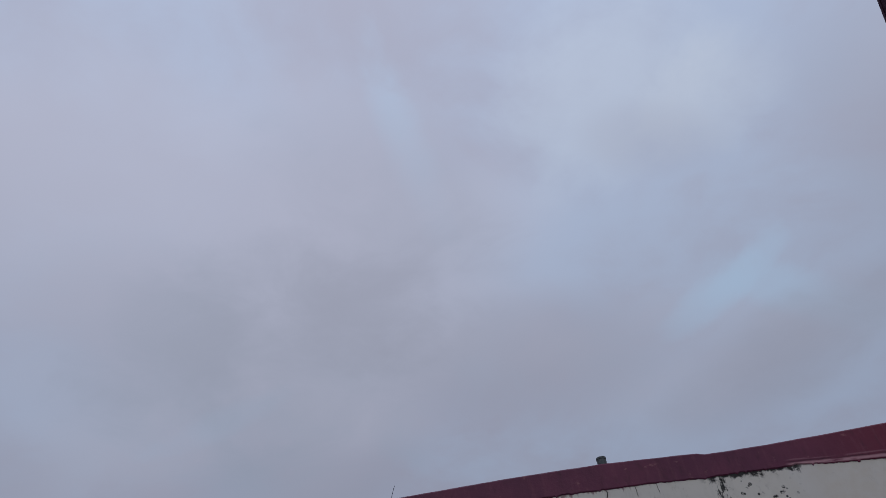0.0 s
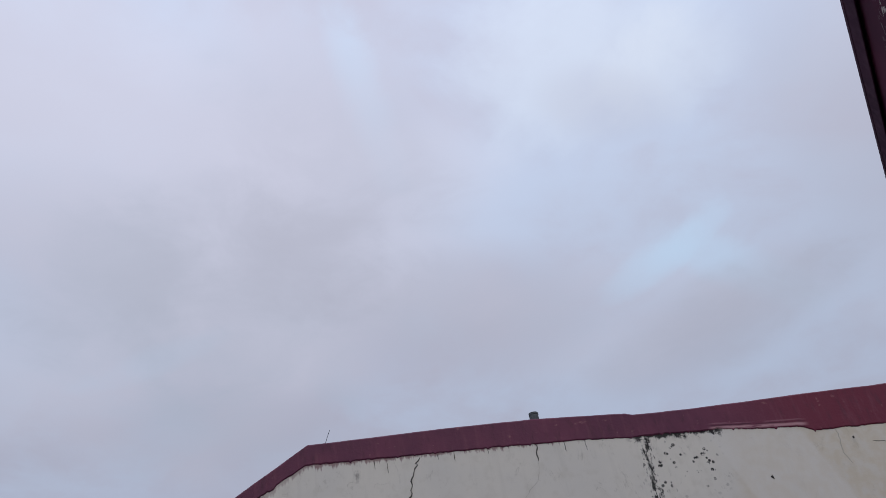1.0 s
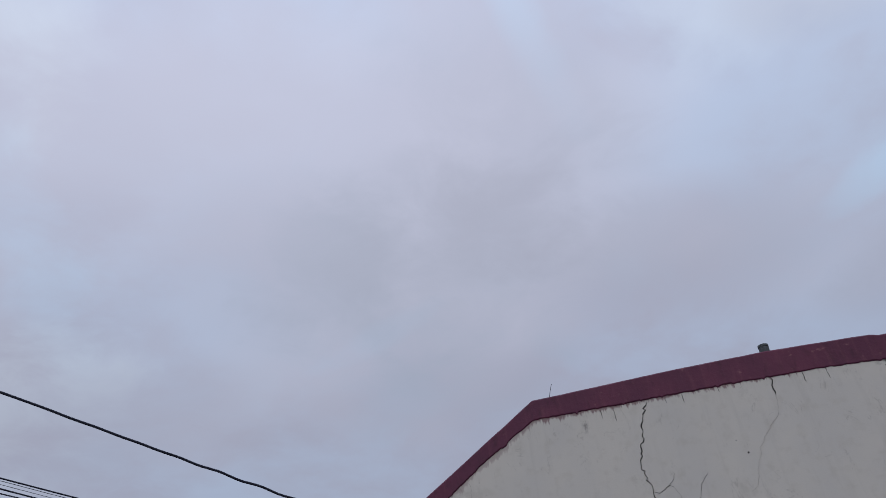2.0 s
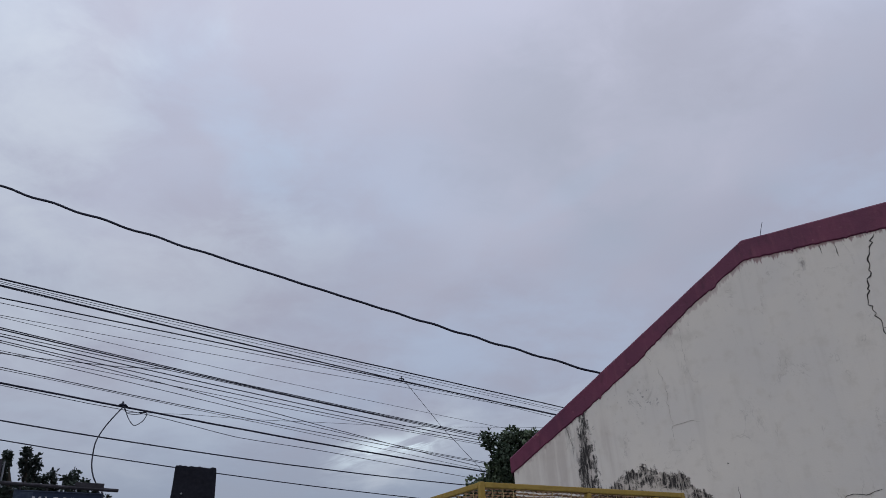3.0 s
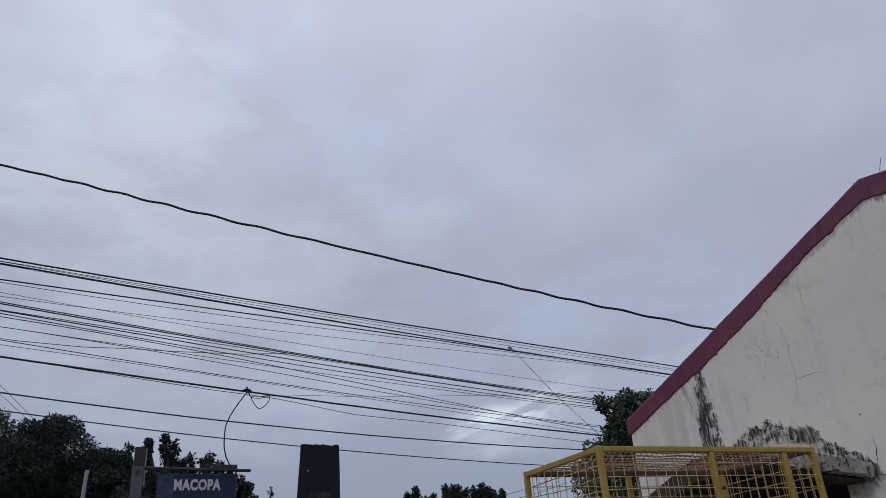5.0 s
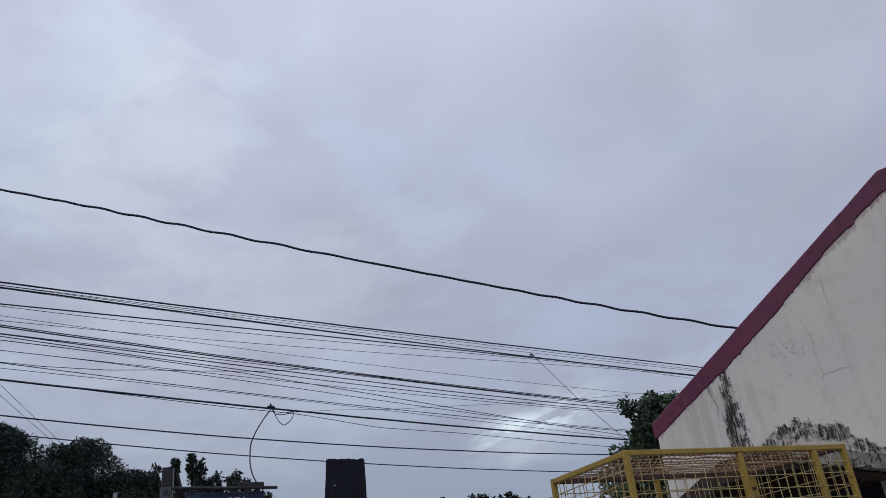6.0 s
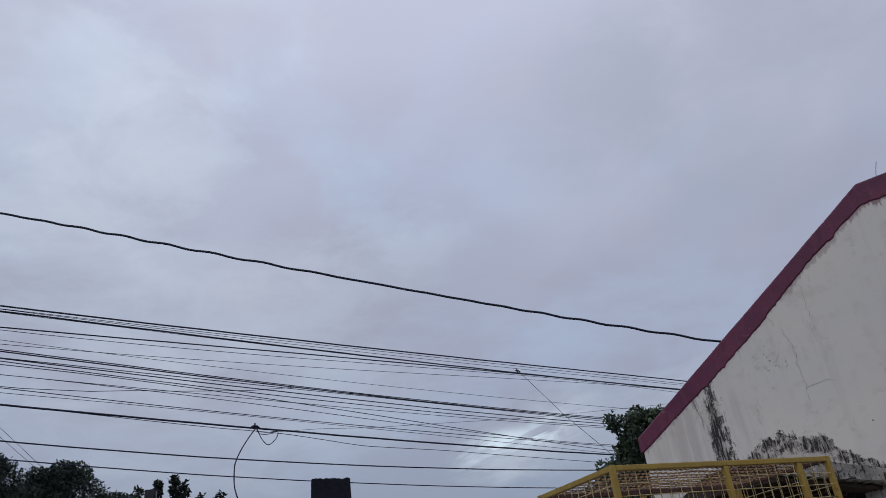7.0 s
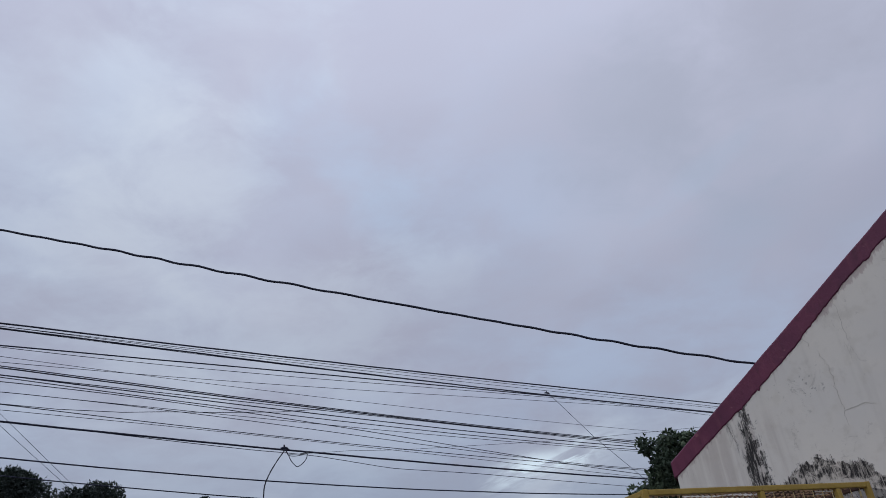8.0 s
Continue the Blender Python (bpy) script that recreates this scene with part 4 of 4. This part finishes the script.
def leaves(rng, clumps, count, size, slim=0.45, fill=0.35):
    """Many small folded leaves over a set of clumps (centre, radii)."""
    vol = np.array([r[0] * r[1] * r[2] for _, r in clumps]) ** (2 / 3)
    pick = rng.choice(len(clumps), size=count, p=vol / vol.sum())
    cen = np.array([c for c, _ in clumps])[pick]
    rad = np.array([r for _, r in clumps])[pick]
    d = rng.normal(size=(count, 3))
    d /= np.linalg.norm(d, axis=1, keepdims=True)
    dist = np.where(rng.random(count) < fill, rng.random(count) ** 0.5, 0.82 + 0.26 * rng.random(count))
    p = cen + d * rad * dist[:, None]
    ax = d * 0.55 + rng.normal(size=(count, 3)) * 0.6 + np.array([0, 0, -0.25])
    ax /= np.linalg.norm(ax, axis=1, keepdims=True)
    sd = np.cross(ax, rng.normal(size=(count, 3)))
    sd /= np.linalg.norm(sd, axis=1, keepdims=True) + 1e-9
    nr = np.cross(ax, sd)
    L = size * (0.6 + 0.8 * rng.random(count))[:, None]
    W = L * slim
    v = np.stack([p, p + ax * L * 0.5 + sd * W * 0.5 + nr * W * 0.18, p + ax * L, p + ax * L * 0.5 - sd * W * 0.5 + nr * W * 0.18], 1).reshape(-1, 3)
    i = np.arange(count)[:, None] * 4
    f = np.concatenate([i + [0, 1, 2], i + [0, 2, 3]], 1).reshape(-1, 3)
    return v, f


def tree(name, at, height, clumps, count, size, material, label, trunk=0.16, seed=1, slim=0.45, fill=0.35, lean=(0, 0), group="trees", sub=7, spread=0.55, tuft=1.0):
    """Trunk, limbs to each clump, and a crown of leaves; each clump breaks up into smaller tufts."""
    rng = np.random.default_rng(seed)
    t = thing(name, pose(at[0], at[1], 0), label, "tree", group)
    bm = bmesh.new()
    fork = Vector((lean[0] * 0.5, lean[1] * 0.5, height * 0.38))
    tube([(0, 0, -0.05), (lean[0] * 0.15, lean[1] * 0.15, height * 0.15), fork, (lean[0], lean[1], height * 0.7)], [trunk * 1.25, trunk, trunk * 0.8, trunk * 0.35], 9, bm)
    tufts = []
    for c, r in clumps:
        c = Vector(c)
        m = fork.lerp(c, 0.55) + Vector((rng.normal() * 0.15, rng.normal() * 0.15, 0.1))
        tube([fork, m, c], [trunk * 0.55, trunk * 0.3, trunk * 0.12], 6, bm)
        for _ in range(sub):
            d = rng.normal(size=3)
            d /= np.linalg.norm(d)
            k = (0.30 + 0.22 * rng.random()) * tuft
            q = np.array(c) + d * np.array(r) * (1 - k * 0.75) * (0.8 + 0.3 * rng.random())
            tufts.append((tuple(q), tuple(np.array(r) * k * (1 + spread * (rng.random() - 0.5)))))
            if rng.random() < 0.6:
                tube([c, tuple(q)], [trunk * 0.1, trunk * 0.04], 4, bm)
    part("trunk", bm, BARK, t)
    v, f = leaves(rng, tufts + [(c, tuple((0.72 if tuft > 0.9 else 0.86) * x for x in r)) for c, r in clumps], count, size, slim, fill)
    me = bpy.data.meshes.new("crown")
    me.from_pydata(v.tolist(), [], f.tolist())
    me.materials.append(material)
    crown = new("crown", me)
    crown.parent = t
    return t


def polar(az, d):
    return (d * math.sin(radians(az)), d * math.cos(radians(az)))


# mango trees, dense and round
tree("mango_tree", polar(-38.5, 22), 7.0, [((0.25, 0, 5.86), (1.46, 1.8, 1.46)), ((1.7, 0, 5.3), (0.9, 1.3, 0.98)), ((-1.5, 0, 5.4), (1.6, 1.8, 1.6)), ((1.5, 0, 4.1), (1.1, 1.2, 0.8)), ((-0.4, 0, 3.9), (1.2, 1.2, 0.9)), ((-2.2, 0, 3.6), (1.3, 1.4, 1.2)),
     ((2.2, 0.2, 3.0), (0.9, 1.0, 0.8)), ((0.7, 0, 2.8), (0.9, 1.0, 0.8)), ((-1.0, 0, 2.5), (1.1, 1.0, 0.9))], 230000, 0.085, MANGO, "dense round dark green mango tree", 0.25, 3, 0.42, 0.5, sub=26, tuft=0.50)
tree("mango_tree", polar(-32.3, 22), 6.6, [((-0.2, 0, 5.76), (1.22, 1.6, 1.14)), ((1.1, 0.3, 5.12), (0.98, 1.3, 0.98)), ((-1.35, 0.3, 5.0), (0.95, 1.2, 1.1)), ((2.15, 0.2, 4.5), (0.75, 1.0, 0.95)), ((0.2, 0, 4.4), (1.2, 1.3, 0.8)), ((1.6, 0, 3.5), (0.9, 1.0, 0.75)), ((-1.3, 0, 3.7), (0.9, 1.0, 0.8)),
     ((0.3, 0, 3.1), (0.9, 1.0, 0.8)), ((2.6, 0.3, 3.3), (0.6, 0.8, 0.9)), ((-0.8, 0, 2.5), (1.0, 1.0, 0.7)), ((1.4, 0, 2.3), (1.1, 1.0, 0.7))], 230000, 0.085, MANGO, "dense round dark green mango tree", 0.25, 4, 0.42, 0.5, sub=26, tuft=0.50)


def spires(tops, r, seed, drift):
    """Upright tufts that end at the given tops (x, z): a small ball of leaves over a wider one, and a stem of leaves below; drift: sideways shift for each metre back."""
    rt = random.Random(seed)
    out = []
    for x, z in tops:
        y = rt.uniform(-2.0, 2.0) * r
        x += y * drift
        out += [((x, y, z - 1.0 * r), (0.72 * r, 0.9 * r, 0.82 * r)), ((x + rt.uniform(-0.35, 0.35) * r, y, z - 2.5 * r), (r, 1.2 * r, 1.1 * r)), ((x * 0.97, y * 0.8, z - 4.3 * r), (0.8 * r, 1.1 * r, 1.2 * r))]
    return out


# a looser tree with upright tufts behind the sign
tuft_at = [(-1.37, 5.68), (-1.07, 5.50), (-0.91, 5.76), (-0.53, 5.82), (-0.29, 5.68), (-0.05, 5.34), (0.12, 5.40), (0.40, 5.24), (0.56, 5.32), (0.80, 5.18), (1.03, 4.98), (1.27, 4.80), (1.50, 4.60), (1.62, 4.32)]
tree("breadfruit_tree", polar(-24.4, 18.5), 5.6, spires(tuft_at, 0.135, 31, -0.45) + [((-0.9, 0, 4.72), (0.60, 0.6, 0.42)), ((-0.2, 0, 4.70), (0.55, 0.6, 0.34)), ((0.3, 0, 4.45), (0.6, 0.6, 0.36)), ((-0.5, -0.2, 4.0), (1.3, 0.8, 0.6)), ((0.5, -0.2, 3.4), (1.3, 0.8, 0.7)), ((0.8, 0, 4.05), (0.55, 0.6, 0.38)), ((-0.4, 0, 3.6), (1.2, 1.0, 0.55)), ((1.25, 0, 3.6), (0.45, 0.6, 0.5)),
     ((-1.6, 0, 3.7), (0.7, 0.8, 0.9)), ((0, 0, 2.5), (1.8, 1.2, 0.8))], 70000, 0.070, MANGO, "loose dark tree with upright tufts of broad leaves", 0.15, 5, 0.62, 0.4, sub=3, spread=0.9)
# slim pointed trees and hedge between sign and pillar
for az, d, h in ((-19.5, 24, 4.75), (-18.58, 24, 5.50), (-17.25, 24, 5.05), (-16.75, 25, 4.85), (-20.0, 25, 4.7)):
    tree("pointed_tree", polar(az, d), h, [((0, 0, h - 0.26), (0.05, 0.05, 0.26)), ((0.02, 0, h - 0.70), (0.12, 0.12, 0.36)), ((0, 0, h - 1.25), (0.20, 0.20, 0.45)), ((0, 0, h - 2.2), (0.34, 0.34, 0.9))], 3200, 0.10, MANGO,
         "slim pointed dark evergreen tree", 0.06, int(-az * 100), 0.3, group="pointed trees", sub=5)
for az, d, h, w in ((-20.6, 17, 3.95, 1.1), (-18.2, 20, 4.50, 1.3), (-13.4, 26, 4.95, 0.9), (-15.2, 20, 4.2, 0.9)):
    tree("shrub", polar(az, d), h, [((0, 0, h - 0.7), (w, w, 0.75)), ((0.4, 0, h - 1.5), (w * 1.1, w, 1.0)), ((-0.4, 0, h - 2.4), (w, w, 1.1))], 11000, 0.10, HEDGE if d < 24 else MANGO,
         "leafy yellow-green shrub by the street" if d < 24 else "dark leafy shrub by the street", 0.08, int(d * 7), 0.45, group="shrubs")
# the group over the middle of the street
for x0, tops, body, seed in (
        (-4.25, [(-0.49, 5.98), (-0.13, 6.26), (0.21, 5.82), (0.54, 5.92)], [((0.0, 0, 5.15), (0.66, 0.8, 0.48)), ((0, 0, 4.2), (0.9, 0.9, 0.7)), ((0, 0, 3.1), (1.0, 0.9, 0.9))], 21),
        (-2.90, [(-0.33, 6.22), (-0.09, 6.06), (0.16, 6.13), (0.42, 6.02)], [((0.0, 0, 5.20), (0.66, 0.8, 0.45)), ((0, 0, 4.3), (0.9, 0.9, 0.7)), ((0, 0, 3.2), (1.0, 0.9, 0.9))], 22),
        (-1.80, [(-0.40, 6.08), (-0.11, 6.17), (0.14, 6.02), (0.34, 5.86), (0.66, 5.84)], [((0.0, 0, 5.20), (0.72, 0.8, 0.45)), ((0.1, 0, 4.3), (0.9, 0.9, 0.7)), ((0, 0, 3.2), (1.0, 0.9, 0.9))], 23),
        (-0.55, [(0.0, 5.50), (0.16, 5.32), (-0.30, 5.28), (0.5, 5.2)], [((0.0, 0, 4.5), (0.55, 0.7, 0.45)), ((0, 0, 3.6), (0.8, 0.8, 0.8))], 24),
        (-5.30, [(0.10, 5.30), (-0.22, 5.12)], [((0.0, 0, 4.5), (0.38, 0.6, 0.40)), ((0, 0, 3.6), (0.6, 0.8, 0.8))], 25)):
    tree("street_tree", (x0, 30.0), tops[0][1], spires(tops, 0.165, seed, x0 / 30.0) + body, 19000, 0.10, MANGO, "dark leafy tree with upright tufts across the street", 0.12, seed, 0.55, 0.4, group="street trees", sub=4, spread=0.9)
# the leafy tree against the end of the building
tree("broadleaf_tree", polar(6.4, 10.6), 4.2, [((0.06, 0, 3.92), (0.22, 0.4, 0.26)), ((0.34, 0.1, 3.98), (0.22, 0.4, 0.22)), ((-0.10, 0, 4.08), (0.10, 0.3, 0.12)), ((0.20, 0, 4.14), (0.12, 0.3, 0.10)), ((0.56, 0.1, 4.02), (0.14, 0.3, 0.16)),
     ((0.02, 0, 3.55), (0.26, 0.4, 0.34)), ((0.34, 0, 3.45), (0.34, 0.4, 0.42)), ((-0.06, 0, 3.16), (0.28, 0.4, 0.28)), ((-0.30, 0, 3.42), (0.20, 0.3, 0.13)), ((-0.48, 0, 3.28), (0.15, 0.2, 0.10)), ((-0.30, 0, 3.05), (0.3, 0.3, 0.22)),
     ((0.2, 0, 2.9), (0.40, 0.4, 0.4)), ((-0.05, 0, 2.4), (0.45, 0.4, 0.35))], 10500, 0.062, BROAD, "leafy green tree growing against the end wall", 0.05, 12, 0.62, 0.35, sub=8, spread=0.9)
tree("shrub", polar(2.6, 9.4), 2.75, [((-0.62, 0, 2.38), (0.28, 0.3, 0.26)), ((-0.25, 0, 2.46), (0.30, 0.3, 0.27)), ((0.12, 0, 2.42), (0.34, 0.3, 0.30)), ((0.45, 0, 2.35), (0.34, 0.3, 0.36)), ((-0.1, 0, 2.05), (0.85, 0.4, 0.36)), ((0, 0, 1.7), (0.8, 0.4, 0.4))], 16000, 0.050, BROAD, "leafy shrub beyond the yellow cage", 0.035, 14, 0.55, 0.4, group="shrubs", sub=8)

# thin wires down the street, strung between the far trees
for (a0, e0), (a1, e1) in (((-14.0, 6.75), (-7.0, 7.35)), ((-14.0, 6.3), (-8.0, 6.9)), ((-4.0, 7.35), (2.5, 8.6)), ((-4.0, 7.0), (2.5, 8.05))):
    ends = []
    for a, e in ((a0, e0), (a1, e1)):
        x, y = polar(a, 29.0)
        ends.append(Vector((x, y, 1.6 + 29.0 * math.tan(radians(e)))))
    tagged(obj("far_wire", tube([ends[0].lerp(ends[1], k / 8) - Vector((0, 0, 0.10 * math.sin(math.pi * k / 8))) for k in range(9)], 0.008, 5), PALECABLE), "thin far wire between the trees down the street", "cable", "far wires")

# ---- small street furniture and far houses ----
lamp = thing("street_lamp", pose(-4.10, 7.94, 0), "small street lamp on a thin curved pale arm", "street lamp")
part("pole", tube([(-0.10, 0, 0), (-0.10, 0, 1.6), (-0.09, 0, 2.58)], 0.020, 8), DARKSTEEL, lamp)
part("arm", tube(smooth([(-0.09, 0, 2.58), (0.0, 0.01, 2.69), (0.07, 0.03, 2.71), (0.14, 0.06, 2.74), (0.25, 0.11, 2.765)]), 0.007, 7), DULLWIRE, lamp, "thin grey arm")
part("lamp_head", box((0.115, 0.05, 0.024), (0.295, 0.13, 2.778), 0.009, Matrix.Rotation(radians(25), 4, "Z") @ Matrix.Rotation(radians(-7), 4, "Y")), LAMPGREY, lamp, "flat pale lamp head")
tagged(obj("white_pole", tube([(-4.20, 6.90, 0), (-4.07, 6.82, 2.2), (-4.005, 6.77, 3.04)], 0.018, 10), LAMPGREY), "slim white painted pole standing by the street", "pole")


def far_house(az, d, w, h, roof_h, turn, label):
    x, y = polar(az, d)
    e = thing("far_house", pose(x, y, 0, 0, 0, turn), label, "house", "far houses")
    part("wall", box((w, 5.0, h), (0, 2.5, h / 2)), FARWALL, e)
    part("roof", prism([(-w / 2 - 0.4, h), (0, h + roof_h), (w / 2 + 0.4, h), (w / 2 + 0.4, h - 0.08), (0, h + roof_h - 0.1), (-w / 2 - 0.4, h - 0.08)], -0.4, 5.4), FARROOF, e, "faded sheet roof")
    for k in (-0.25, 0.25):
        win = part("window", box((1.0, 0.06, 1.1), (w * k, -0.02, h * 0.55), 0.01), WHITE, e)
        part("pane", box((0.86, 0.02, 0.96), (w * k, -0.058, h * 0.55)), GLASSDARK, win)
    return e


far_house(-13.9, 31, 3.8, 4.75, 0.35, 12, "pale house with a faded low roof across the street")
far_house(-10.2, 38, 4.2, 5.6, 0.5, 4, "bluish house with a faded low roof down the street")
